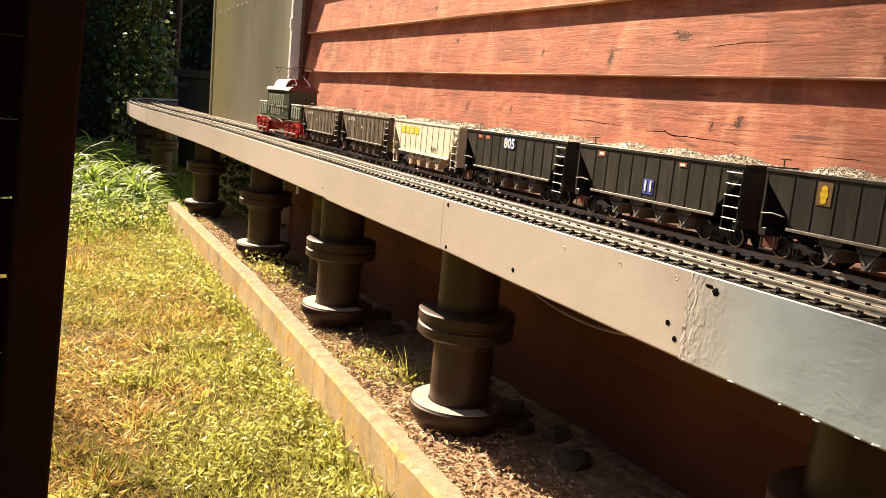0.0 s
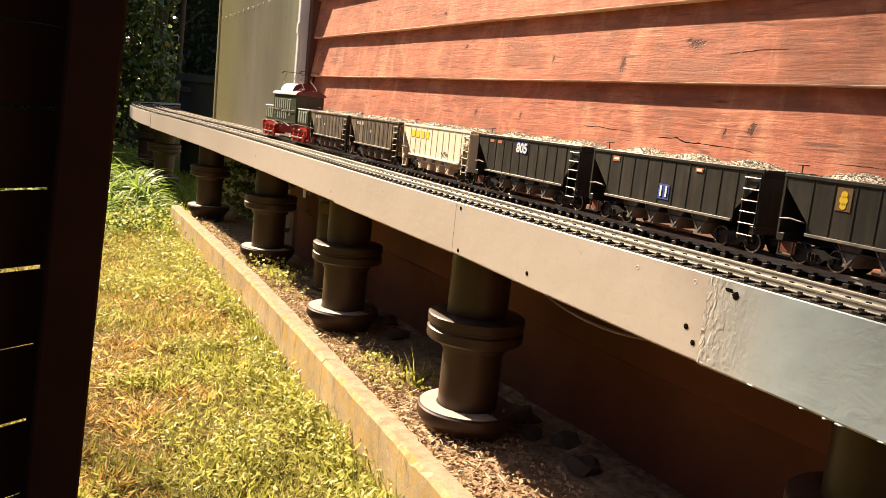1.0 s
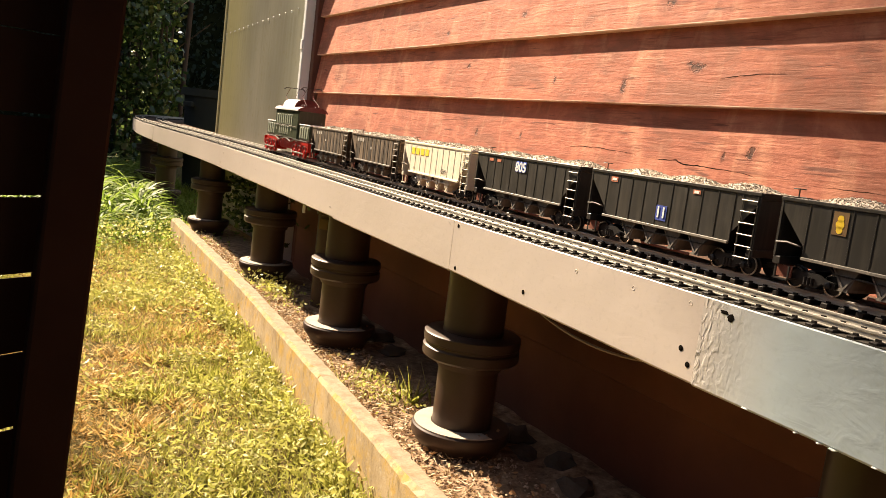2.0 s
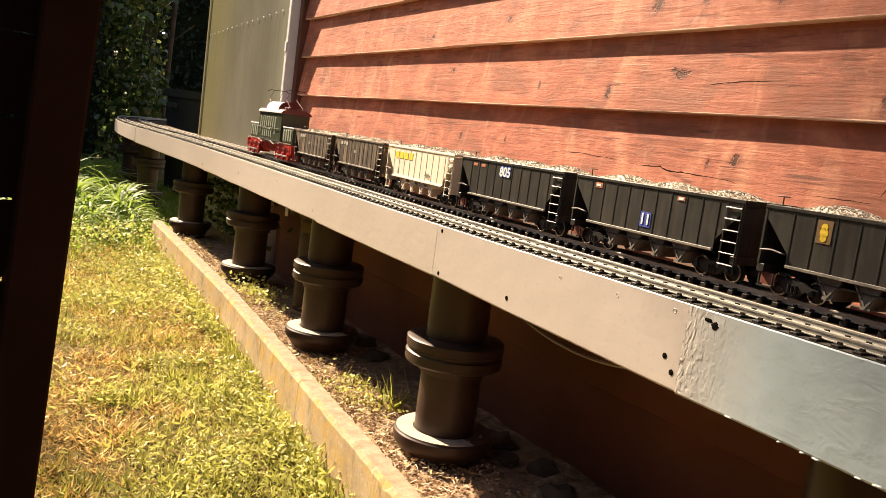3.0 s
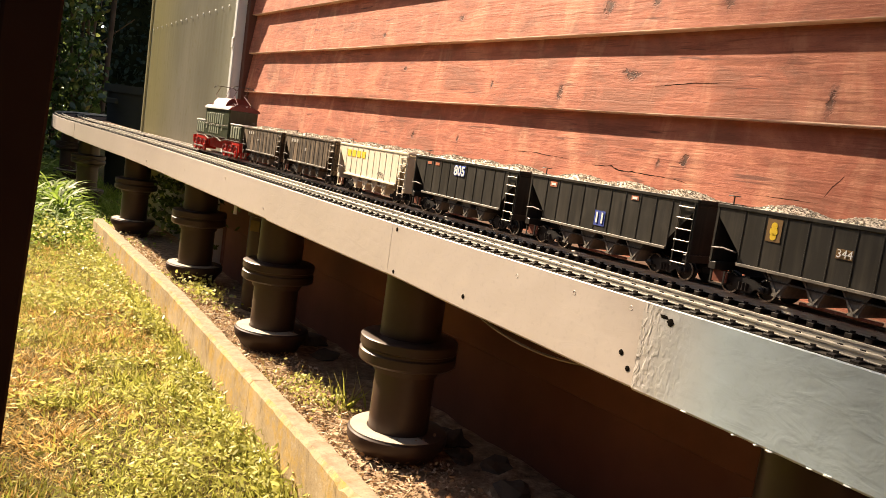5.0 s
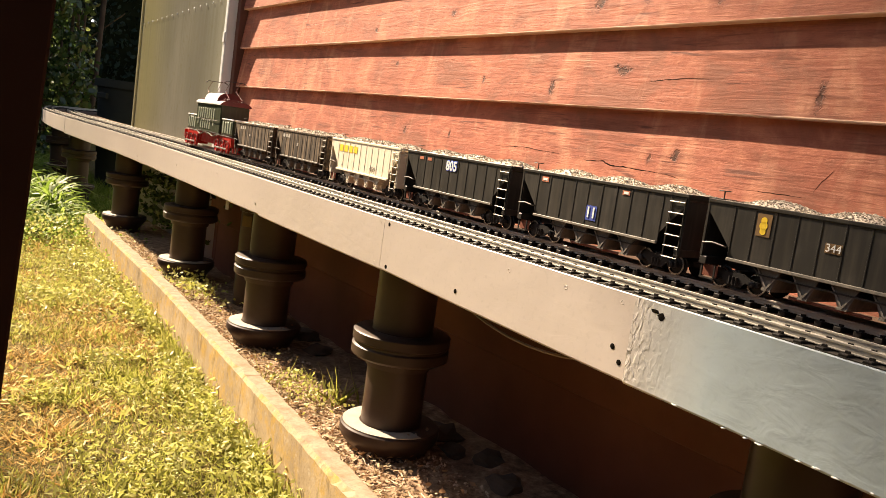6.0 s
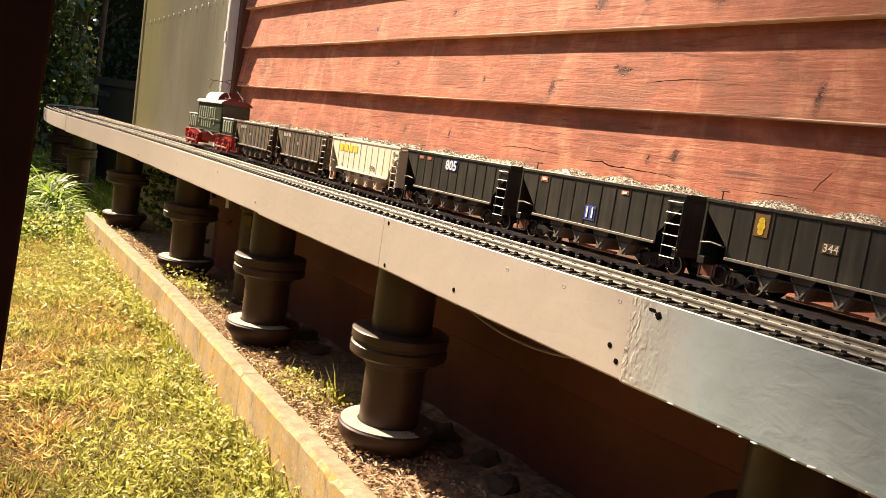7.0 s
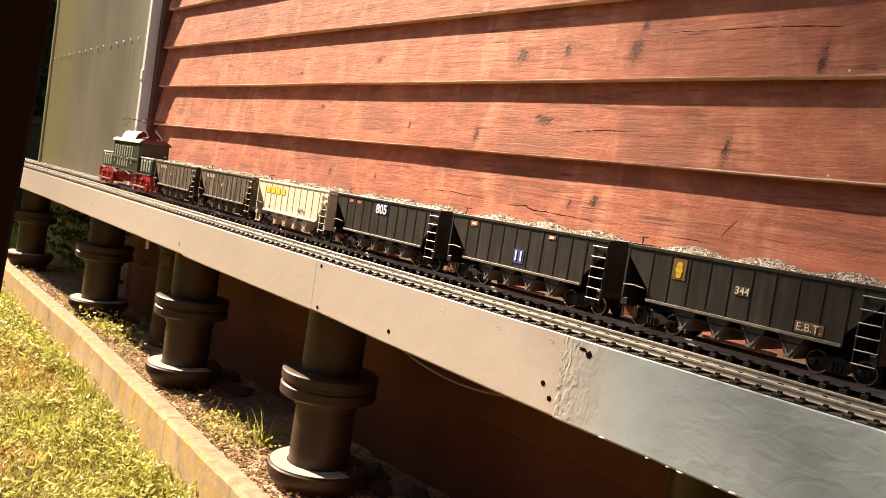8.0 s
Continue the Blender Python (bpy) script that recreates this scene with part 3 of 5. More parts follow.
def fascia(y0, y1, drop0, drop1, shift=0.0):
    """A front board cut from the edge line between two places, with eased edges."""
    bm = bmesh.new()
    s0, s1 = length_at_y(LINE, y0), length_at_y(LINE, y1)
    n = max(8, int((s1 - s0) / 0.05))
    rows = []
    for i in range(n + 1):
        p, t = along(LINE, s0 + (s1 - s0) * i / n)
        q = Vector((t.y, -t.x))
        w = 0.0015 * noise.noise((p.y * 4.0, y0, 0.0))
        lo = DECK_Z - (drop0 + (drop1 - drop0) * i / n) + w
        prof = [(0.0010, DECK_Z + 0.002), (0, DECK_Z + 0.001), (0.0, lo + 0.003), (0.003, lo), (0.018, lo), (0.0175, DECK_Z + 0.002)]
        rows.append([bm.verts.new((p.x + q.x * (u + shift), p.y + q.y * (u + shift), z)) for u, z in prof])
    for a, b in zip(rows, rows[1:]):
        for k in range(6):
            bm.faces.new((a[k], a[(k + 1) % 6], b[(k + 1) % 6], b[k]))
    bm.faces.new(rows[0])
    bm.faces.new(rows[-1])
    return bm


for y0, y1, d0, d1, shift in ((-0.6, 0.1745, 0.110, 0.110, 0.0), (0.1755, 0.6799, 0.1095, 0.1045, -0.001), (0.6801, 1.2846, 0.1035, 0.0905, -0.0006), (1.2850, 1.93, 0.0900, 0.0895, -0.0008),
                           (1.9315, 3.3, 0.087, 0.086, 0.0), (3.302, 5.0, 0.086, 0.086, 0.001), (5.003, 7.0, 0.082, 0.082, 0.0), (7.003, 8.79, 0.082, 0.082, 0.0)):
    old = y1 < 0.7
    part("fascia_board", fascia(y0, y1, d0, d1, shift), M_FASCIA_OLD if old else M_FASCIA, deck, "front board with thick wrinkled paint, bluish shade in its colour" if old else "front board with beige-grey paint")

screw_painted = finish(turned([(0.0034, -0.002), (0.0034, 0.0001), (0.0026, 0.0006), (0.0016, 0.0002)], 14, pose(0, 0, 0, 0, -90, 0)), "screw_head", M_FASCIA, True)
screw_head = finish(turned([(0.0036, -0.002), (0.0036, 0.0002), (0.0016, 0.0006)], 10, pose(0, 0, 0, 0, -90, 0)), "screw_head", M_HOLE)
for y, z in ((1.042, 0.368), (0.652, 0.4335), (0.704, 0.377), (0.690, 0.361), (0.668, 0.356), (0.488, 0.433), (1.268, 0.436), (1.30, 0.436), (1.262, 0.362), (1.305, 0.362),
             (0.92, 0.425), (0.80, 0.428), (0.70, 0.432), (0.30, 0.43), (0.19, 0.365), (0.16, 0.43), (1.62, 0.42), (1.90, 0.42), (1.96, 0.38), (2.3, 0.42), (2.75, 0.40), (3.28, 0.42), (3.33, 0.38)):
    p, t = along(LINE, length_at_y(LINE, y))
    dark = (round(y, 3), z) in ((1.042, 0.368), (0.704, 0.377), (0.69, 0.361), (1.268, 0.436), (1.262, 0.362))
    part("screw_head", screw_head if dark else screw_painted, None, deck, at=pose(p.x - (0.0008 if dark else 0.0003), p.y, z))

for y, z, w, h in ((0.638, 0.4300, 0.009, 0.007), (0.648, 0.4340, 0.011, 0.004)):
    p, t = along(LINE, length_at_y(LINE, y))
    part("torn_paint", knot_mesh(w, h, int(y * 1e4)), M_HOLE, deck, "torn dark hole in the paint", at=pose(p.x - 0.0001, p.y, z))
rnd = random.Random(11)
# white flecks along the lower edge, highlights put in as small pieces
for k in range(16):
    y = rnd.uniform(0.28, 0.60)
    p, t = along(LINE, length_at_y(LINE, y))
    part("paint_chip", knot_mesh(rnd.uniform(0.002, 0.006), 0.0011, k + 50), M_WHITE, deck, at=pose(p.x - 0.001, p.y, DECK_Z - 0.1085 + 0.003 * (y - 0.28) / 0.32 + rnd.uniform(0.0, 0.003)))


# ---------------------------------------------------------------- pillars
PIPE = finish(turned([(0.0605, -0.07), (0.0605, 0.408)], 40), "pipe", M_PIPE, True)
COLLAR = finish(turned([(0.065, -0.070), (0.069, -0.057), (0.092, -0.052), (0.097, -0.047), (0.097, -0.030), (0.093, -0.027), (0.093, -0.022), (0.097, -0.019), (0.097, -0.003), (0.093, 0.0), (0.062, 0.001)], 48), "collar", M_PIPE, True)
FOOT = finish(turned([(0.075, -0.110), (0.076, -0.062), (0.079, -0.050), (0.087, -0.037), (0.096, -0.027), (0.1005, -0.019), (0.1010, -0.012), (0.1005, -0.003), (0.0975, 0.0), (0.062, 0.001)], 48), "foot_flange", M_PIPE, True)


def pillar(x, y, turn, foot_z, collar_z):
    """A soil pipe used as a column: socket collar half-way up, flange at its foot."""
    p = thing("pillar", "black plastic pipe pillar with collar and foot flange, standing on soil", "pillar", pose(x, y, 0, 0, 0, turn), "pillars under the deck")
    part("pipe", PIPE, None, p, at=pose(0, 0, 0.016))
    part("collar", COLLAR, None, p, at=pose(0, 0, collar_z))
    flange = part("foot_flange", FOOT, None, p, at=pose(0, 0, foot_z))
    # pale half ring, the flange's sunlit crescent put in as a coloured piece
    lit_arc = hoop(0.063, 0.0965, 0.0006, 0.0022, 40)
    bmesh.ops.delete(lit_arc, geom=[f for f in lit_arc.faces if f.calc_center_median().x > 0.012], context="FACES")
    part("dirt_ring", lit_arc, M_FLANGE_LIT, flange, "pale half ring, sunlit crescent painted on the flange")
    grains = random.Random(5)
    for i in range(7):
        a = radians(grains.uniform(90, 330))
        part("clod", knot_mesh(0.004, 0.003, i + 3), M_SOIL, flange, "crumb of soil", at=pose(0.077 * math.cos(a), 0.077 * math.sin(a), 0.0025, 0, 90, 0))
    return p


for x, y, turn, foot_z, collar_z in ((0.849, 1.389, 0, 0.021, 0.211), (0.866, 2.138, 17, 0.034, 0.219), (0.908, 3.04, 40, 0.040, 0.238), (0.926, 4.14, 8, 0.045, 0.240),
                                     (0.925, 5.42, 50, 0.045, 0.250), (1.010, 6.70, 25, 0.045, 0.250), (0.86, 0.52, 12, 0.039, 0.217)):
    pillar(x, y, turn, foot_z, collar_z)

# ---------------------------------------------------------------- tracks
M_GRIT = painted("pale_tan_grit", (0.10, 0.088, 0.074), 0.9, 500, 0.5, 0.5, spec=0.05)


def track(name, label, d):
    t = thing(name, label, "railway track", group="garden railway tracks")
    line = offset_line(d)
    total = length_at_y(line, 8.6)
    for side in (-0.0225, 0.0225):
        zb, h = DECK_Z + 0.0058, RAIL_Z
        prof = [(-0.0014, h - 0.0004), (-0.0009, h), (0.0009, h), (0.0014, h - 0.0004), (0.0014, h - 0.0022), (0.0005, h - 0.0030), (0.0005, zb + 0.0014), (0.0027, zb + 0.0009),
                (0.0027, zb), (-0.0027, zb), (-0.0027, zb + 0.0009), (-0.0005, zb + 0.0014), (-0.0005, h - 0.0030), (-0.0014, h - 0.0022)]
        ls, zs = [offset_line(d + side + w) for w, z in prof], [z for w, z in prof]
        part("rail", ribbon(ls, zs), M_RAIL, t, "worn metal rail")
    bm = bmesh.new()
    box(bm, -0.0362, 0.0362, -0.0047, 0.0047, 0.0, 0.0062, 0.0008)
    for sx in (-0.0225, 0.0225):
        for u in (-0.0055, 0.0055):
            box(bm, sx + u - 0.0020, sx + u + 0.0016, -0.0022, 0.0022, 0.0062, 0.0086)
    sleeper = finish(bm, "sleeper", M_SLEEPER)
    step = 0.0235
    far_v, far_f = [], []
    base_v = [v.co.copy() for v in sleeper.vertices]
    base_f = [list(p.vertices) for p in sleeper.polygons]
    fill = [offset_line(d + w) for w in (-0.0125, -0.0115, 0.0115, 0.0125)]
    tagged(part("grit_fill", ribbon(fill, [DECK_Z + 0.0005, DECK_Z + 0.0064, DECK_Z + 0.0064, DECK_Z + 0.0005]), M_GRIT, t), "pale grit between the rails")
    s, k = length_at_y(line, 0.12), 0
    while s < total:
        p, h = along(line, s)
        m = Matrix.Translation((p.x, p.y, DECK_Z)) @ Matrix.Rotation(math.atan2(h.y, h.x) - math.pi / 2, 4, "Z")
        if k < 145:
            part("sleeper", sleeper, None, t, at=m)
        else:
            o = len(far_v)
            far_v += [tuple(m @ v) for v in base_v]
            far_f += [[i + o for i in f] for f in base_f]
        s += step
        k += 1
    me = bpy.data.meshes.new("far_sleepers")
    me.from_pydata(far_v, [], far_f)
    me.materials.append(M_SLEEPER)
    tagged(part("far_sleepers", me, None, t), kind="stuff")
    return line


# dark strip added over the front board's top to dim its sunlit edge
D[0.003] = offset_line(0.0014)
part("deck_edge", ribbon([D[0.003], D[0.018], D[0.018], D[0.003]], [DECK_Z + 0.0034, DECK_Z + 0.0034, DECK_Z + 0.0022, DECK_Z + 0.0022]), M_GRIT, deck, "dark strip on the front board, dims its sunlit top")
track("front_track", "empty narrow model track with black sleepers on the deck", 0.038)
TRAIN_TRACK = track("rear_track", "model track with black sleepers under the train", 0.183)

# ---------------------------------------------------------------- fence by the camera
fence = thing("slatted_fence", "dark brown slatted timber fence in shade", "fence")
part("post", cube(-0.0165, 0.0165, -0.02, 0.045, -0.1, 1.5, 0.002, pose(0.0152, 0.60, 0, 0, 3.2, 0)), M_FENCE, fence)
BEHIND = pose(0.0152, 0.622, 0, 0, 0, 32)
GAPS = (0.0026, 0.0010, 0.0030, 0.0016)


def slat(i):
    """A weatherboard slat with edges that slope more the lower it sits."""
    z0, z1 = -0.0885 + 0.0548 * i, -0.0885 + 0.0548 * (i + 1)
    lo, hi = z0 + GAPS[i % 4] / 2, z1 - GAPS[(i + 1) % 4] / 2
    d0, d1 = 0.0194 * (0.595 - z0), 0.0194 * (0.595 - z1)
    return prism([(0.002, lo), (0.014, lo - d0), (0.014, hi - d1), (0.002, hi)], 0, -1.6, 0.032)


for i in range(29):
    part("slat", slat(i), M_FENCE, fence, at=BEHIND)
for x in (-0.8, -1.55):
    part("post", cube(x - 0.02, x + 0.02, -0.04, 0.0015, -0.1, 1.5, 0.002), M_FENCE, fence, at=BEHIND)

# ---------------------------------------------------------------- train
def streaked(name, color, dirt, rough=0.6, amount=0.6):
    """Model paint with rain streaks and dust."""
    n = Nodes(name)
    st = n.noise(n.coords((1, 1, 0.08)), 120, 5, 0.6)
    sp = n.noise(n.coords(), 45, 5, 0.65)
    col = n.mix(n.ramp(st, [(0.45, 0.0), (0.75, amount)]), color, dirt)
    col = n.mix(n.ramp(sp, [(0.55, 0.0), (0.8, amount * 0.7)]), col, dirt)
    n.bump(sp, 0.12, 0.0006)
    return n.done(col, n.ramp(sp, [(0.3, rough - 0.1), (0.8, rough + 0.15)]), 0, 0.3)


M_BLACK = streaked("black_model_paint", (0.034, 0.0315, 0.028), (0.085, 0.072, 0.058), 0.40, 0.5)
M_GRIMY = streaked("grimy_grey_model_paint", (0.036, 0.026, 0.018), (0.30, 0.205, 0.13), 0.7, 0.9)
M_CREAM = streaked("cream_grey_model_paint", (0.78, 0.70, 0.56), (0.52, 0.42, 0.30), 0.55, 0.4)
M_OXIDE = streaked("red_oxide_underframe", (0.20, 0.060, 0.035), (0.12, 0.07, 0.05), 0.6, 0.5)
M_WHEEL = painted("dull_dark_steel", (0.018, 0.016, 0.015), 0.5, 150, 0.4, 0.1, metal=0.2)
M_BRIGHT = painted("bright_steel_tread", (0.62, 0.58, 0.52), 0.3, 150, 0.3, 0.1, metal=0.9)
M_LETTER = painted("white_lettering", (0.85, 0.84, 0.80), 0.6, 300, 0.1, 0.0)
M_DARKLETTER = painted("dark_lettering", (0.07, 0.06, 0.05), 0.6, 300, 0.1, 0.0)
M_YELLOW = painted("yellow_transfer", (0.90, 0.60, 0.04), 0.6, 300, 0.1, 0.0)
M_ORANGE = painted("orange_red_transfer", (0.55, 0.17, 0.09), 0.6, 300, 0.15, 0.0)
M_BLUE = painted("blue_transfer", (0.10, 0.20, 0.85), 0.6, 300, 0.1, 0.0)
M_BLUEPLATE = painted("deep_blue_transfer", (0.035, 0.07, 0.34), 0.6, 300, 0.1, 0.0)
M_BROWNPLATE = painted("brown_transfer", (0.20, 0.11, 0.04), 0.6, 300, 0.1, 0.0)
M_GREYMARK = painted("pale_grey_transfer", (0.45, 0.41, 0.36), 0.6, 300, 0.1, 0.0)
M_LOAD = pebbles("grey_stone_chippings", [(0.0, (0.14, 0.115, 0.09)), (0.35, (0.32, 0.27, 0.215)), (0.75, (0.54, 0.465, 0.38)), (1.0, (0.70, 0.62, 0.52))])
SIDE = Matrix(((0, 0, -1, 0), (-1, 0, 0, 0), (0, 1, 0, 0), (0, 0, 0, 1)))
HALF, WIDE = 0.1735, 0.0465
STORE = {}


def shared(key, make, material, smooth=False):
    """One mesh for each key and material."""
    full = (key, material.name)
    if full not in STORE:
        STORE[full] = finish(make(), key, material, smooth)
    return STORE[full]


def side_sheet():
    return prism([(-HALF, 0.106), (-HALF, 0.098), (-0.131, 0.052), (-0.131, 0.040), (0.131, 0.040), (0.131, 0.052), (HALF, 0.098), (HALF, 0.106)], 0, -0.0008, 0.0008)


def tub():
    """Slope sheets and floor, a thin shell open above."""
    bm = bmesh.new()
    w = WIDE - 0.001
    pts = [(-HALF + 0.001, 0.104), (-0.085, 0.030), (0.085, 0.030), (HALF - 0.001, 0.104)]
    low = [(y, z - 0.002) for y, z in pts]
    return prism(pts + low[::-1], 0, -w, w, bm)


def centre_web():
    """The plate down the middle that carries the slope sheets."""
    return prism([(-HALF + 0.004, 0.024), (-HALF + 0.004, 0.098), (HALF - 0.004, 0.098), (HALF - 0.004, 0.024)], 0, -0.004, 0.004)


def end_sheet():
    return cube(-WIDE + 0.001, WIDE - 0.001, -0.0007, 0.0007, 0.036, 0.1056)


def chord():
    bm = bmesh.new()
    for s in (-1, 1):
        box(bm, s * WIDE - 0.0022, s * WIDE + 0.0022, -HALF, HALF, 0.1055, 0.1100, 0.0005)
        box(bm, -WIDE, WIDE, s * HALF - 0.0025, s * HALF + 0.0005, 0.1055, 0.1100, 0.0005)
    return bm


def sill():
    bm = bmesh.new()
    box(bm, -0.002, 0.002, -0.131, 0.131, 0.0375, 0.0412, 0.0004)
    return bm


def end_sill():
    return cube(-WIDE - 0.001, WIDE + 0.001, -0.0055, 0.0055, 0.0265, 0.0365, 0.0008)


def hopper_bay():
    bm = bmesh.new()
    prism([(-0.017, 0.039), (-0.005, 0.0125), (0.005, 0.0125), (0.017, 0.039)], 0, -0.0432, 0.0432, bm)
    box(bm, -0.0445, 0.0445, -0.0062, 0.0062, 0.0115, 0.0145)
    for s in (-1, 1):
        prism([(-0.019, 0.0395), (-0.0165, 0.0395), (0.0, 0.0165), (0.0165, 0.0395), (0.019, 0.0395), (0.0, 0.0125)], 0, s * 0.0440, s * 0.0452, bm)
    return bm


def rung():
    return rod((0, -0.0128, 0), (0, 0.0128, 0), 0.0009, 6)


def grab():
    bm = bmesh.new()
    pts = [Vector((0.0, -0.017, 0)), Vector((-0.004, -0.016, 0.001)), Vector((-0.0045, 0, 0.003)), Vector((-0.004, 0.016, 0.001)), Vector((0, 0.017, 0))]
    for a, b in zip(pts, pts[1:]):
        rod(a, b, 0.0011, 6, bm)
    return bm


def step_iron():
    bm = bmesh.new()
    for y in (-0.010, 0.010):
        box(bm, -0.0008, 0.0008, y - 0.001, y + 0.001, 0.010, 0.0270)
    box(bm, -0.002, 0.002, -0.011, 0.011, 0.0090, 0.0108)
    return bm


def brake_wheel():
    bm = bmesh.new()
    rod((0, 0, 0.03), (0, 0, 0.121), 0.0009, 6, bm)
    turned([(0.0075, -0.0007), (0.0082, 0.0), (0.0075, 0.0007)], 16, pose(0, 0, 0.121), bm)
    return bm


def truck_frame():
    bm = bmesh.new()
    for s in (-1, 1):
        prism([(-0.036, 0.017), (-0.036, 0.012), (-0.028, 0.0095), (-0.018, 0.0135), (-0.010, 0.0065), (0.010, 0.0065), (0.018, 0.0135), (0.028, 0.0095), (0.036, 0.012), (0.036, 0.017), (0.022, 0.019), (0.012, 0.0235), (-0.012, 0.0235), (-0.022, 0.019)], 0, s * 0.0335 - 0.002, s * 0.0335 + 0.002, bm)
        for y in (-0.027, 0.027):
            turned([(0.0042, 0), (0.0042, 0.0035), (0.002, 0.0045)], 10, pose(s * 0.0345, y, 0.0135, 0, 90 * s, 0), bm)
        for k in (-0.005, 0.0, 0.005):
            turned([(0.0022, 0.0085), (0.0022, 0.018)], 8, pose(s * 0.0358, k, 0), bm)
    box(bm, -0.033, 0.033, -0.006, 0.006, 0.016, 0.026, 0.001)
    return bm


def wheelset():
    bm = bmesh.new()
    rod((-0.034, 0, 0.0135), (0.034, 0, 0.0135), 0.002, 8, bm)
    for s in (-1, 1):
        m = pose(s * 0.0225, 0, 0.0135, 0, 90 * s, 0)
        turned([(0.0155, -0.0035), (0.0155, -0.0022), (0.0138, -0.0015), (0.0135, 0.003), (0.0112, 0.0032), (0.0108, 0.0015), (0.0045, 0.0015), (0.004, 0.0035)], 28, m, bm)
    return bm


def tyre():
    return hoop(0.0118, 0.0137, 0.0026, 0.0037, 28)


def coupler():
    bm = cube(-0.0035, 0.0035, -0.012, 0.010, 0.013, 0.0205, 0.0008)
    box(bm, -0.006, 0.003, 0.010, 0.018, 0.012, 0.0215, 0.0012)
    return bm


def heap_z(x, y, seed):
    u = y / (HALF * 0.95)
    z = 0.1080 + 0.0105 * (0.55 + 0.45 * math.cos(u * math.pi * 3.1 + 0.3)) * max(0.0, 1 - (x / WIDE) ** 2) * min(1.0, (1 - abs(u)) * 5)
    return z + 0.0015 * noise.noise((x * 90, y * 90, seed))


def load_mesh(seed):
    """Heaped chippings: an uneven bed and single stones on it."""
    rnd = random.Random(seed)
    vs, fs = [], []
    nx, ny = 9, 50
    for j in range(ny + 1):
        for i in range(nx + 1):
            x, y = (i / nx * 2 - 1) * (WIDE - 0.0015), (j / ny * 2 - 1) * (HALF - 0.003)
            vs.append((x, y, heap_z(x, y, seed)))
    for j in range(ny):
        for i in range(nx):
            a = j * (nx + 1) + i
            fs.append((a, a + 1, a + nx + 2, a + nx + 1))
    for _ in range(2600):
        x, y = rnd.uniform(-1, 1) * (WIDE - 0.003), rnd.uniform(-1, 1) * (HALF - 0.005)
        z = heap_z(x, y, seed)
        r = rnd.uniform(0.0009, 0.0019)
        m = Euler((rnd.uniform(0, 6), rnd.uniform(0, 6), rnd.uniform(0, 6))).to_matrix()
        o = len(vs)
        for d in ((1, 0, 0), (-1, 0, 0), (0, 1, 0), (0, -1, 0), (0, 0, 1), (0, 0, -1)):
            q = m @ (Vector(d) * r * rnd.uniform(0.7, 1.25))
            vs.append((x + q.x, y + q.y, z + q.z * 0.8 + r * 0.3))
        for f in ((0, 2, 4), (2, 1, 4), (1, 3, 4), (3, 0, 4), (2, 0, 5), (1, 2, 5), (3, 1, 5), (0, 3, 5)):
            fs.append(tuple(o + i for i in f))
    me = bpy.data.meshes.new("load")
    me.from_pydata(vs, [], fs)
    me.materials.append(M_LOAD)
    return me


LOADS = [load_mesh(s) for s in (3, 8, 15)]


def letters(text, size, material, bold=0.0):
    """Words as a flat mesh, centred."""
    cu = bpy.data.curves.new("lettering", "FONT")
    cu.body, cu.size, cu.align_x, cu.align_y = text, size, "CENTER", "CENTER"
    cu.extrude = 0.0002
    cu.offset = bold
    cu.resolution_u = 3
    tmp = bpy.data.objects.new("lettering", cu)
    me = bpy.data.meshes.new_from_object(tmp)
    bpy.data.objects.remove(tmp)
    me.materials.clear()
    me.materials.append(material)
    return me


def bar(w, h, material):
    bm = cube(-w / 2, w / 2, -h / 2, h / 2, 0, 0.0004)
    return finish(bm, "marking", material)


def emblem():
    """A rounded yellow badge with darker rings."""
    bm = bmesh.new()
    for y, r in ((0.0055, 0.0042), (-0.001, 0.0055), (-0.0075, 0.0042)):
        turned([(r, 0), (r, 0.0008)], 20, pose(0, y, 0), bm)
    return bm


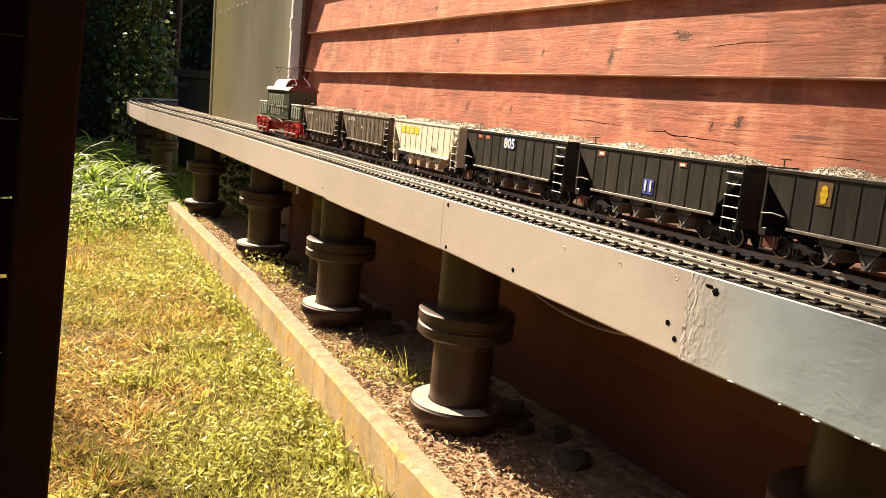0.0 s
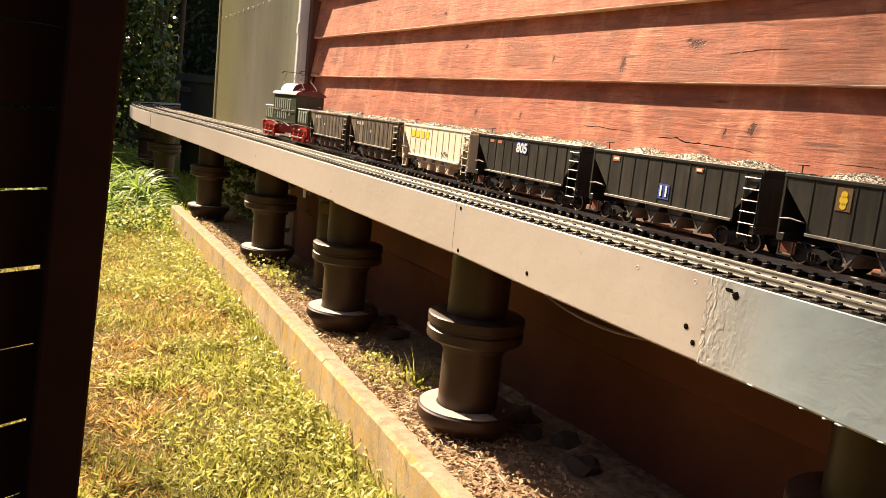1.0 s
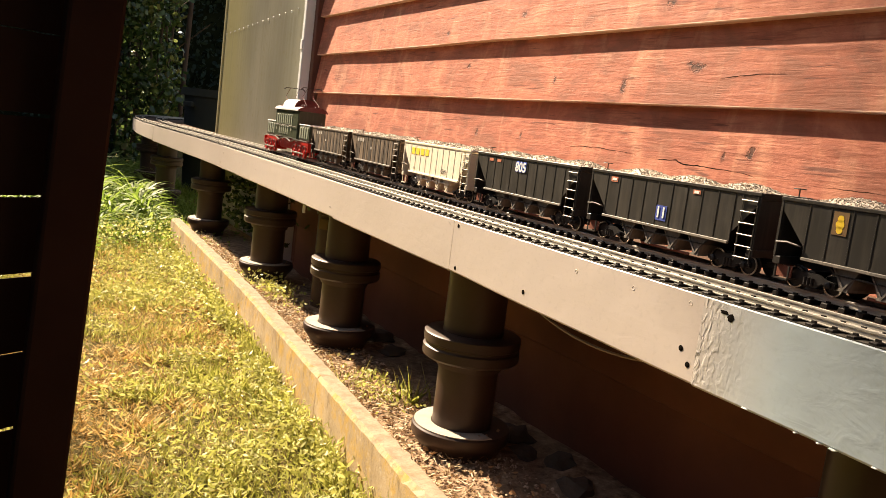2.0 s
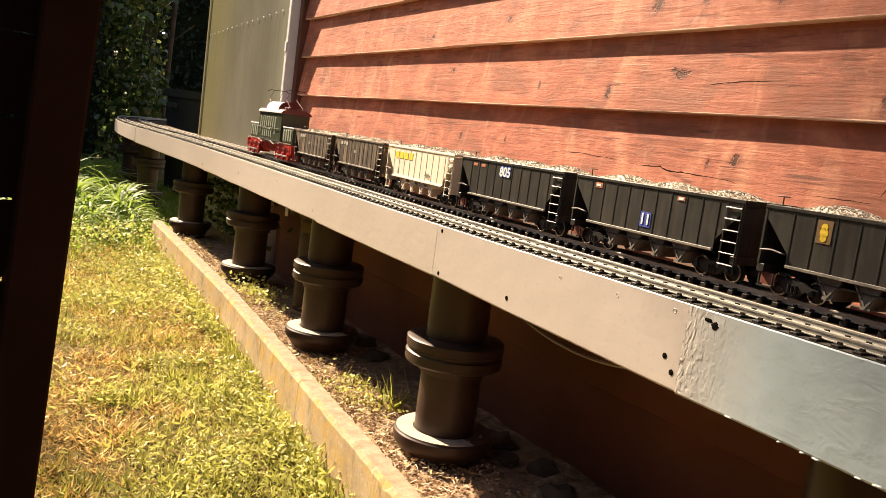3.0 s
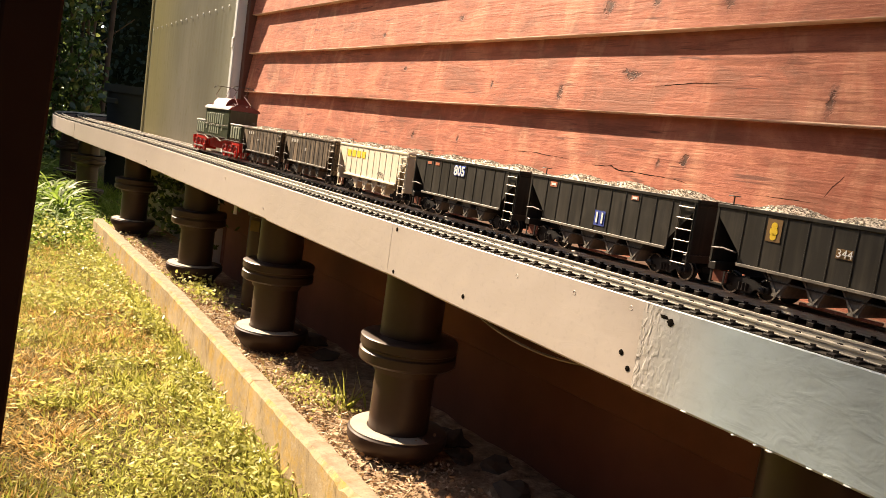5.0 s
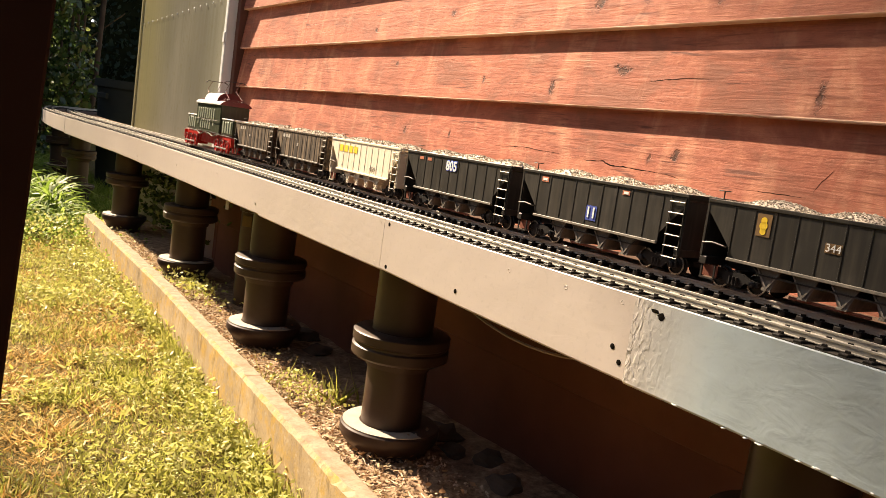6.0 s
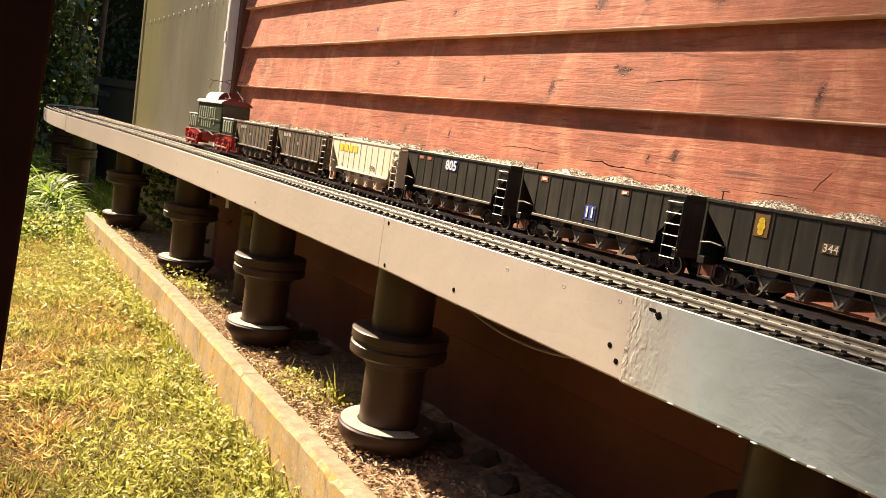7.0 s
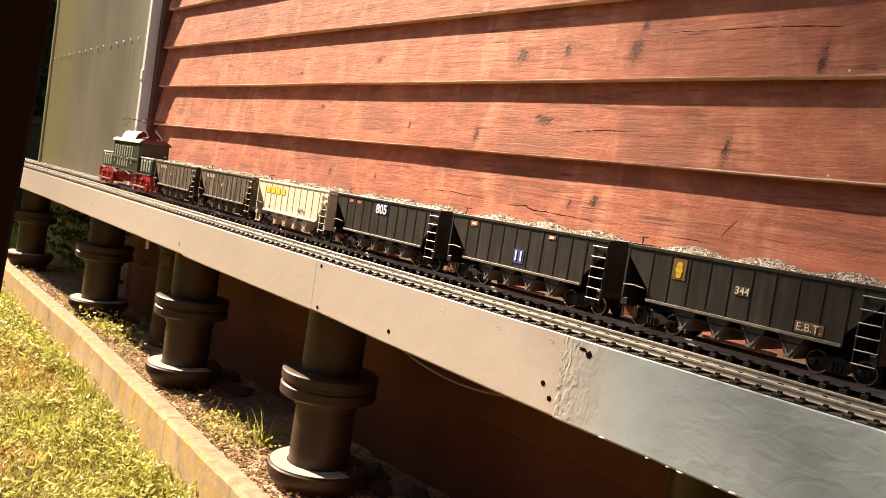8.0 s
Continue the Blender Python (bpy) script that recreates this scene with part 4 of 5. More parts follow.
def hopper_car(label, s, paint, marks, seed):
    """A four-bay hopper car at length s along its track; marks: kind, forward place, height, size, material, text."""
    p, h = along(TRAIN_TRACK, s)
    car = thing("hopper_car", label, "model wagon", pose(p.x, p.y, RAIL_Z, 0, 0, math.degrees(math.atan2(h.y, h.x)) - 90), "hopper cars of the train")
    part("tub", shared("tub", tub, paint), None, car)
    part("top_chord", shared("top_chord", chord, paint), None, car)
    part("centre_web", shared("centre_web", centre_web, M_WHEEL), None, car)
    ys = [-0.131 + 0.262 * k / 9 for k in range(10)]
    for sx in (-1, 1):
        sd = part("side_sheet", shared("side_sheet", side_sheet, paint), None, car, at=pose(sx * WIDE, 0, 0))
        for y in ys:
            part("rib", shared("rib", lambda: cube(-0.0006, 0.0006, -0.0008, 0.0008, 0.040, 0.1056, 0.0002), paint), None, sd, at=pose(sx * 0.0009, y, 0))
        part("side_sill", shared("side_sill", sill, paint if paint is M_CREAM else M_GREYSILL), None, car, at=pose(sx * (WIDE + 0.002), 0, 0))
        ld = part("ladder", shared("ladder", lambda: box(cube(-0.0006, 0.0006, -0.0130, -0.0116, 0.018, 0.104), -0.0006, 0.0006, 0.0116, 0.0130, 0.018, 0.104), paint), None, car, at=pose(sx * (WIDE + 0.002), sx * 0.1575, 0, 0, 0, 0 if sx < 0 else 180))
        for k in range(6):
            part("rung", shared("rung", rung, M_RUNG), None, ld, at=pose(-0.0012, 0, 0.024 + 0.0148 * k))
        part("grab_iron", shared("grab_iron", grab, M_GREYSILL), None, car, at=pose(sx * (WIDE + 0.001), -sx * 0.1525, 0.053, 0, 0, 0 if sx < 0 else 180))
        part("step_iron", shared("step_iron", step_iron, paint), None, car, at=pose(sx * (WIDE - 0.001), -sx * 0.158, 0))
        part("step_plate", shared("step_plate", lambda: cube(-0.0008, 0.0008, -0.011, 0.011, 0.012, 0.0262), M_OXIDE), None, car, at=pose(sx * (WIDE - 0.006), -sx * 0.158, 0))
        for e in (-1, 1):
            part("corner_post", shared("corner_post", lambda: cube(-0.0013, 0.0013, -0.0018, 0.0018, 0.0365, 0.1056, 0.0003), paint), None, car, at=pose(sx * WIDE, e * (HALF - 0.002), 0))
    for e in (-1, 1):
        part("end_sheet", shared("end_sheet", end_sheet, paint), None, car, at=pose(0, e * (HALF - 0.004), 0))
        part("end_sill", shared("end_sill", end_sill, paint), None, car, at=pose(0, e * (HALF - 0.006), 0))
        part("coupler", shared("coupler", coupler, M_NAIL), None, car, at=pose(0, e * HALF, 0, 0, 0, 0 if e > 0 else 180))
        tk = part("truck", shared("truck", truck_frame, M_WHEEL), None, car, at=pose(0, e * 0.125, 0))
        for y in (-0.027, 0.027):
            part("wheelset", shared("wheelset", wheelset, M_WHEEL, True), None, tk, at=pose(0, y, 0))
            for sx in (-1, 1):
                part("tyre", shared("tyre", tyre, M_BRIGHT, True), None, tk, at=pose(sx * 0.0225, y, 0.0135, 0, 90 * sx, 0))
    for y in (-0.072, -0.024, 0.024, 0.072):
        part("hopper_bay", shared("hopper_bay", hopper_bay, M_GREYSILL if paint is not M_CREAM else paint), None, car, at=pose(0, y, 0))
    part("centre_sill", shared("centre_sill", lambda: cube(-0.0385, -0.0355, -0.055, 0.045, 0.0085, 0.0120, 0.0005), M_OXIDE), None, car, "red oxide rod")
    part("brake_wheel", shared("brake_wheel", brake_wheel, M_NAIL), None, car, at=pose(-0.015, HALF + 0.003, 0))
    part("load", LOADS[seed % 3], None, car, "heaped grey stone chippings")
    for kind, y, z, size, material, text in marks:
        m = Matrix.Translation((-WIDE - 0.0011, y, z)) @ SIDE
        if kind == "text":
            part("lettering", letters(text, size, material, 0.0005 if size > 0.02 else 0.0), None, car, at=Matrix.Translation((-0.0010, 0, 0)) @ m)
            if text == "805":
                part("letter_edge", letters(text, size, M_BLUE, 0.0016), None, car, "thin blue edge round the number", at=Matrix.Translation((-0.0005, 0, 0)) @ m)
        elif kind == "bar":
            part("marking", bar(size[0], size[1], material), None, car, at=Matrix.Translation((-0.0004 if material is M_LETTER else 0, 0, 0)) @ m)
        else:
            part("emblem", emblem(), material, car, "yellow badge", at=m)
    return car


M_RUNG = painted("bare_metal_rung", (0.36, 0.335, 0.30), 0.45, 200, 0.3, 0.1, metal=0.4)
M_GREYSILL = streaked("dusty_edge_paint", (0.16, 0.145, 0.125), (0.34, 0.29, 0.23), 0.5, 0.6)
CAR_STEP = 0.378
TRAIN_Y = 0.712 - 0.1735
S6 = length_at_y(TRAIN_TRACK, TRAIN_Y)
T, B = "text", "bar"
CARS = [
    (5, "grimy dark hopper car with white marks, loaded with chippings", M_GRIMY, [(B, 0.118 - 0.019 * k, 0.094, (0.011, 0.0085), M_GREYMARK, "") for k in range(3)] + [(B, 0.03, 0.075, (0.008, 0.006), M_GREYMARK, "")]),
    (4, "grimy dark hopper car with faded marks, loaded with chippings", M_GRIMY, [(B, 0.118 - 0.019 * k, 0.094, (0.013, 0.0085), M_GREYMARK, "") for k in range(3)] + [(B, 0.015, 0.076, (0.010, 0.007), M_GREYMARK, "")]),
    (3, "cream-grey hopper car with yellow marks, loaded with chippings", M_CREAM, [(B, 0.116 - 0.0255 * k, 0.089 , (0.019, 0.015), M_YELLOW, "") for k in range(4)] + [(T, -0.055, 0.054, 0.013, M_DARKLETTER, "4739"), (B, 0.105, 0.050, (0.010, 0.004), M_GREYMARK, "")]),
    (2, "black hopper car numbered in white, loaded with chippings", M_BLACK, [(B, 0.117, 0.098, (0.014, 0.0055), M_ORANGE, ""), (B, 0.088, 0.098, (0.014, 0.0055), M_ORANGE, ""), (T, 0.008, 0.091, 0.0245, M_LETTER, "805")]),
    (1, "black hopper car with a blue number plate, loaded with chippings", M_BLACK, [(B, 0.115, 0.098, (0.016, 0.008), M_ORANGE, ""), (B, 0.115, 0.098, (0.010, 0.0035), M_LETTER, ""), (B, -0.062, 0.098, (0.009, 0.0035), M_LETTER, ""), (B, -0.062, 0.098, (0.014, 0.006), M_ORANGE, ""), (B, 0.002, 0.060, (0.022, 0.022), M_BLUEPLATE, ""), (T, 0.002, 0.060, 0.022, M_LETTER, "11")]),
    (0, "black hopper car with a yellow badge, loaded with chippings", M_BLACK, [(B, 0.088, 0.088, (0.020, 0.027), M_BROWNPLATE, ""), ("badge", 0.088, 0.088, 0, M_YELLOW, ""), (B, -0.004, 0.076, (0.021, 0.011), M_BROWNPLATE, ""), (T, -0.004, 0.076, 0.013, M_LETTER, "344")] + [(B, -0.092, 0.050, (0.034, 0.013), M_BROWNPLATE, ""), (T, -0.092, 0.050, 0.013, M_LETTER, "E.B.T.")]),
    (-1, "black hopper car with white marks, loaded with chippings", M_BLACK, [(B, 0.105 - 0.030 * k, 0.094, (0.022, 0.010), M_LETTER, "") for k in range(3)] + [(B, -0.04, 0.072, (0.016, 0.007), M_GREYMARK, "")]),
    (-2, "black hopper car at the end of the train, loaded with chippings", M_BLACK, [(B, 0.06, 0.095, (0.03, 0.008), M_GREYMARK, ""), (B, -0.04, 0.072, (0.014, 0.007), M_GREYMARK, "")]),
]
for k, label, paint, marks in CARS:
    hopper_car(label, S6 + k * CAR_STEP, paint, marks, k + 3)

# locomotive
M_GREEN = streaked("dark_green_loco_paint", (0.046, 0.056, 0.034), (0.10, 0.10, 0.07), 0.35, 0.4)
M_LOUVRE = painted("pale_grey_green_louvre", (0.31, 0.335, 0.255), 0.45, 100, 0.3, 0.1)
M_ROOF = painted("silver_white_roof", (0.88, 0.88, 0.88), 0.22, 50, 0.1, 0.1)
M_REDFRAME = streaked("bright_red_frame", (0.50, 0.022, 0.016), (0.22, 0.02, 0.014), 0.4, 0.4)
M_DARKROOF = painted("dark_maroon_roof_gear", (0.16, 0.03, 0.03), 0.5, 80, 0.4, 0.1)


def locomotive(s):
    p, h = along(TRAIN_TRACK, s)
    lo = thing("locomotive", "green model electric locomotive with red frame and pale roof", "model locomotive", pose(p.x, p.y, RAIL_Z, 0, 0, math.degrees(math.atan2(h.y, h.x)) - 90) @ Matrix.Diagonal((1.04, 1.07, 1.04, 1)))
    cab = part("cab_body", cube(-0.047, 0.047, -0.135, 0.135, 0.056, 0.150, 0.003), M_GREEN, lo)
    for k in range(8):
        part("window", cube(-0.0485, -0.0465, -0.006, 0.006, 0.078 if k in (0, 7) else 0.100, 0.134, 0.0008), M_LOUVRE, cab, at=pose(0, 0.105 - 0.0245 * k, 0))
    for k in range(5):
        part("louvre", cube(-0.0485, -0.0465, -0.006, 0.006, 0.066, 0.094, 0.0008), M_LOUVRE, cab, at=pose(0, 0.07 - 0.0245 * k, 0))
    part("handrail", rod((-0.0505, -0.13, 0.097), (-0.0505, 0.13, 0.097), 0.001, 6), M_GREYSILL, cab)
    for e in (-1, 1):
        hood = part("hood", cube(-0.042, 0.042, -0.058, 0.058, 0.056, 0.104, 0.004, pose(0, e * 0.196, 0)), M_GREEN, lo)
        part("hood_top", cube(-0.043, 0.043, -0.059, 0.059, 0.104, 0.108, 0.001, pose(0, e * 0.196, 0)), M_ROOF, hood)
        for k in range(4):
            part("louvre", cube(-0.0435, -0.0415, -0.007, 0.007, 0.063, 0.098, 0.0008), M_LOUVRE, hood, at=pose(0, e * 0.196 + 0.036 - 0.024 * k, 0))
        fr = part("bogie_frame", cube(-0.038, 0.038, -0.085, 0.085, 0.024, 0.052, 0.002, pose(0, e * 0.175, 0)), M_REDFRAME, lo)
        part("buffer_beam", cube(-0.047, 0.047, -0.004, 0.004, 0.022, 0.05, 0.001, pose(0, e * 0.262, 0)), M_REDFRAME, fr)
        part("snow_plough", prism([(0.0, 0.004), (0.012, 0.006), (0.006, 0.022), (0.0, 0.022)] if e > 0 else [(0.0, 0.004), (-0.012, 0.006), (-0.006, 0.022), (0.0, 0.022)], 0, -0.04, 0.04), M_REDFRAME, fr, at=pose(0, e * 0.262, 0))
        for sx in (-1, 1):
            part("buffer", turned([(0.003, 0), (0.003, 0.012), (0.008, 0.013), (0.008, 0.015)], 14, pose(sx * 0.028, e * 0.266, 0.036, -90 * e, 0, 0)), M_NAIL, fr)
            part("lamp", turned([(0.0042, 0), (0.0042, 0.003), (0.003, 0.004)], 12, pose(sx * 0.03, e * 0.254, 0.064, -90 * e, 0, 0)), M_LETTER, hood)
        for k in (-0.055, 0.0, 0.055):
            wh = part("wheel", turned([(0.020, -0.003), (0.020, 0.003), (0.0165, 0.0035), (0.016, 0.001), (0.006, 0.001), (0.005, 0.004)], 26, pose(-0.0445, e * 0.175 + k, 0.020, 0, -90, 0)), M_REDFRAME, lo)
            part("tyre", hoop(0.0180, 0.0203, 0.0028, 0.0038, 26, pose(-0.0445, e * 0.175 + k, 0.020, 0, -90, 0)), M_NAIL, wh)
        part("coupling_rod", cube(-0.0515, -0.0495, -0.06, 0.06, 0.0125, 0.0175, 0.0006, pose(0, e * 0.175, 0)), M_GREYSILL, fr)
        # pantograph, raised
        pan = part("pantograph", pantograph(), M_DARKROOF, lo, at=pose(0, e * 0.1, 0.160))
        part("contact_bar", contact_bar(), M_NAIL, pan)
    part("running_board", wavy_board(), M_GREYSILL, lo)
    part("underframe", cube(-0.036, 0.036, -0.09, 0.09, 0.02, 0.052, 0.002), M_REDFRAME, lo)
    arch = [(-0.051, 0.149), (-0.051, 0.153), (-0.044, 0.159), (-0.034, 0.162), (0.034, 0.162), (0.044, 0.159), (0.051, 0.153), (0.051, 0.149)]
    roof = part("roof", prism(arch, 1, -0.138, 0.138), M_ROOF, lo)
    dome = [(-0.043, 0.158), (-0.039, 0.172), (-0.032, 0.182), (-0.022, 0.187), (0.0, 0.189), (0.022, 0.187), (0.032, 0.182), (0.039, 0.172), (0.043, 0.158)]
    hump = part("roof_hump", prism(dome, 1, -0.066, 0.074), M_ROOF, roof)
    # dark maroon caps carry the shade of the ends turned from the sun
    for y in (-0.0685, 0.0745):
        part("hump_end", prism(dome, 1, y, y + 0.002), M_DARKROOF, hump, "end of the hump, its shade in dark maroon")
    for y in (-0.1405, 0.1385):
        part("roof_end", prism(arch, 1, y, y + 0.002), M_DARKROOF, roof, "cap on the roof end, its shade in dark maroon")
    for y in (-0.125, -0.092, 0.092, 0.125):
        for x in (-0.024, 0.024):
            part("insulator", turned([(0.004, 0), (0.003, 0.004), (0.0045, 0.006), (0.002, 0.010)], 10, pose(x, y, 0.160)), M_DARKROOF, roof)
    part("roof_walk", cube(-0.036, 0.036, -0.134, -0.074, 0.1622, 0.1648), M_DARKROOF, roof)
    part("roof_walk", cube(-0.036, 0.036, 0.080, 0.134, 0.1622, 0.1648), M_DARKROOF, roof)
    return lo


def pantograph():
    bm = bmesh.new()
    for x in (-0.022, 0.022):
        rod((x, -0.036, 0.010), (x, 0.036, 0.010), 0.0013, 6, bm)
        rod((x, -0.030, 0.010), (x * 0.8, 0.034, 0.038), 0.0010, 6, bm)
        rod((x * 0.8, 0.034, 0.038), (x * 0.7, -0.008, 0.066), 0.0008, 6, bm)
    for y in (-0.036, 0.036):
        rod((-0.022, y, 0.010), (0.022, y, 0.010), 0.0013, 6, bm)
    return bm


def contact_bar():
    bm = bmesh.new()
    for y in (-0.014, -0.002):
        pts = [(-0.038, y, 0.060), (-0.030, y, 0.067), (0.030, y, 0.067), (0.038, y, 0.060)]
        for a, b in zip(pts, pts[1:]):
            rod(a, b, 0.0009, 6, bm)
    return bm


def wavy_board():
    """A narrow pale footplate that dips between the bogies."""
    bm = bmesh.new()
    rows = []
    for i in range(61):
        y = -0.262 + 0.524 * i / 60
        z = 0.0535 - 0.009 * math.exp(-((abs(y) - 0.07) / 0.03) ** 2)
        rows.append([bm.verts.new((x, y, z + d)) for x, d in ((-0.0500, 0), (-0.043, 0), (-0.043, 0.0015), (-0.0500, 0.0015))])
    for a, b in zip(rows, rows[1:]):
        for k in range(4):
            bm.faces.new((a[k], a[(k + 1) % 4], b[(k + 1) % 4], b[k]))
    bm.faces.new(rows[0])
    bm.faces.new(rows[-1])
    return bm


locomotive(S6 + 5 * CAR_STEP + 0.1735 + 0.03 + 0.285)

# ---------------------------------------------------------------- beyond the lean-to
M_BIN = painted("dark_green_grey_plastic", (0.030, 0.037, 0.036), 0.85, 20, 0.3, 0.1, spec=0.12)


def wheelie_bin():
    b = thing("garden_bin", "dark grey-green round plastic bin with a rolled rim", "bin", pose(1.46, 6.5, -0.09))
    part("body", turned([(0.215, 0.0), (0.225, 0.02), (0.255, 0.72), (0.258, 0.745), (0.252, 0.76)], 48), M_BIN, b, smooth=True)
    part("rim", hoop(0.248, 0.282, 0.745, 0.80, 48), M_BIN, b, smooth=True)
    part("lid", turned([(0.247, 0.755), (0.264, 0.790), (0.20, 0.797), (0.06, 0.799)], 48), M_BIN, b, smooth=True)
    for a in (-60, 120):
        part("handle", cube(-0.05, 0.05, 0.280, 0.305, 0.66, 0.70, 0.006, pose(0, 0, 0, 0, 0, a)), M_BIN, b)
    return b


wheelie_bin()
bm = bmesh.new()
turned([(0.030, -0.1), (0.027, 0.9), (0.025, 2.6)], 14, pose(1.66, 9.25, 0, 0, 1.5, 0), bm)
tagged(part("garden_post", bm, M_BEAM, smooth=True), "slim dark wooden post before the hedge", "post")

# ---------------------------------------------------------------- foliage
M_HEDGE = leafy("hedge_leaf", [(0.0, (0.04, 0.07, 0.02)), (0.5, (0.075, 0.13, 0.035)), (0.85, (0.13, 0.19, 0.05)), (1.0, (0.22, 0.26, 0.09))], 0.20, 0.40, 0.9)
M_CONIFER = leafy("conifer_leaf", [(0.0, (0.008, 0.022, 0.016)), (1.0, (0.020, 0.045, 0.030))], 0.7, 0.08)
M_CORE = painted("hedge_inside_shade", (0.014, 0.020, 0.009), 0.95, 10, 0.5, 0.5, spec=0.1)
M_TWIG = painted("grey_brown_twig", (0.08, 0.055, 0.035), 0.85, 50, 0.4, 0.4)
rng = np.random.default_rng(4)


def scatter(name, places, ways, sizes, shape, material, bend=None):
    """One mesh of many small flat pieces. shape: outline points (u, v) in the piece's own plane, first point its foot."""
    n = len(places)
    ways = ways / np.linalg.norm(ways, axis=1, keepdims=True)
    ref = rng.normal(size=(n, 3))
    side = np.cross(ways, ref)
    side /= np.linalg.norm(side, axis=1, keepdims=True)
    nor = np.cross(side, ways)
    k = len(shape)
    verts = np.empty((n, k, 3))
    for i, (u, v) in enumerate(shape):
        verts[:, i] = places + side * (u * sizes)[:, None] + ways * (v * sizes)[:, None]
        if bend is not None:
            verts[:, i] += nor * (bend * v * v * sizes)[:, None]
    me = bpy.data.meshes.new(name)
    me.vertices.add(n * k)
    me.vertices.foreach_set("co", verts.astype(np.float32).ravel())
    me.loops.add(n * k)
    me.loops.foreach_set("vertex_index", np.arange(n * k, dtype=np.int32))
    me.polygons.add(n)
    me.polygons.foreach_set("loop_start", np.arange(0, n * k, k, dtype=np.int32))
    me.update(calc_edges=True)
    me.materials.append(material)
    return me


SPRIG = [(0, 0), (0.13, 0.3), (0.11, 0.7), (0, 1), (-0.11, 0.7), (-0.13, 0.3)]
LEAF = [(0, 0), (0.28, 0.3), (0.24, 0.7), (0, 1), (-0.24, 0.7), (-0.28, 0.3)]
STALK = [(-0.022, 0), (0.022, 0), (0.018, 0.55), (0.0, 1.0), (-0.018, 0.55)]
BLADE = [(-0.055, 0), (0.055, 0), (0.035, 0.55), (0.0, 1.0), (-0.035, 0.55)]
LONG_BLADE = [(-0.008, 0), (0.008, 0), (0.007, 0.35), (0.005, 0.7), (0.0, 1.0), (-0.005, 0.7), (-0.007, 0.35)]


WIDE_BLADE = [(-0.010, 0), (0.010, 0), (0.018, 0.3), (0.014, 0.65), (0.0, 1.0), (-0.014, 0.65), (-0.018, 0.3)]


def hedge(name, label, x0, x1, y0, y1, top, leaves, size, material, seed):
    """A hedge: stems, an uneven inside coloured as dark as its shade, and many single leaves outside."""
    h = thing(name, label, "hedge")
    bm = bmesh.new()
    nx, nz = 26, 16
    rows = []
    for j in range(nz + 1):
        row = []
        for i in range(nx + 1):
            x, z = x0 + (x1 - x0) * i / nx, -0.1 + (top + 0.0) * j / nz
            y = y0 + 0.22 + 0.16 * noise.noise((x * 1.7, z * 1.7, seed)) + 0.07 * noise.noise((x * 6, z * 6, seed))
            row.append(bm.verts.new((x, y + max(0, z - top * 0.8) * 0.8, z + (0.2 * noise.noise((x * 2, seed, 0)) if j == nz else 0))))
        row.append(bm.verts.new((x1, y1, row[-1].co.z)))
        row.insert(0, bm.verts.new((x0, y1, row[0].co.z)))
        rows.append(row)
    for a, b in zip(rows, rows[1:]):
        for i in range(len(a) - 1):
            bm.faces.new((a[i], a[i + 1], b[i + 1], b[i]))
        bm.faces.new((a[-1], a[0], b[0], b[-1]))
    bm.faces.new(rows[-1])
    # shell with the shade between the leaves put into its colour
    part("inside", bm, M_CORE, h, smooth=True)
    n = leaves
    x = rng.uniform(x0, x1, n)
    z = rng.uniform(-0.05, top + 0.1, n)
    y = np.array([y0 + 0.17 + 0.2 * noise.noise((a * 1.7, c * 1.7, seed)) + 0.12 * noise.noise((a * 6, c * 6, seed)) for a, c in zip(x, z)]) + rng.normal(0, 0.06, n) + np.maximum(0, z - top * 0.8) * 0.8
    ways = rng.normal(size=(n, 3)) + np.array([0, -0.7, -0.35])
    tagged(part("leaves", scatter("leaves", np.c_[x, y, z], ways, rng.uniform(0.6, 1.3, n) * size, LEAF, material, 0.15), None, h), kind="stuff")
    for k in range(7):
        xs = x0 + (x1 - x0) * (k + 0.5) / 7
        part("stem", rod((xs, y0 + 0.3, -0.1), (xs + 0.1 * math.sin(k * 3), y0 + 0.4, top * 0.8), 0.018, 7), M_TWIG, h)
    return h


def shrub(name, label, x0, x1, y0, y1, top, leaves, size, material):
    """An open sunlit shrub: stems, limbs and loose single leaves through its whole depth."""
    h = thing(name, label, "shrub")
    for k in range(9):
        xs, ys = x0 + (x1 - x0) * (k + 0.5) / 9, (y0 + y1) / 2 + 0.2 * math.sin(k * 2.1)
        st = part("stem", rod((xs, ys, -0.1), (xs + 0.15 * math.sin(k * 3), ys + 0.1, top * 0.8), 0.016, 7), M_TWIG, h)
        for q in range(4):
            z = top * (0.2 + 0.15 * q)
            part("limb", rod((xs, ys, z), (xs + 0.35 * math.cos(q * 2 + k), ys + 0.35 * math.sin(q * 2 + k), z + 0.3), 0.006, 5), M_TWIG, st)
    n = leaves
    x, y, z = rng.uniform(x0, x1, n), rng.uniform(y0, y1, n), rng.uniform(-0.05, top, n)
    keep = np.array([noise.noise((a * 2.2, b * 2.2, c * 2.2)) + 0.5 * noise.noise((a * 5, b * 5, c * 5)) > -0.12 for a, b, c in zip(x, y, z)])
    x, y, z = x[keep], y[keep], z[keep]
    n = len(x)
    ways = rng.normal(size=(n, 3)) + np.array([0, -0.3, -0.5])
    tagged(part("leaves", scatter("leaves", np.c_[x, y, z], ways, rng.uniform(0.6, 1.3, n) * size, LEAF, material, 0.15), None, h), kind="stuff")
    return h


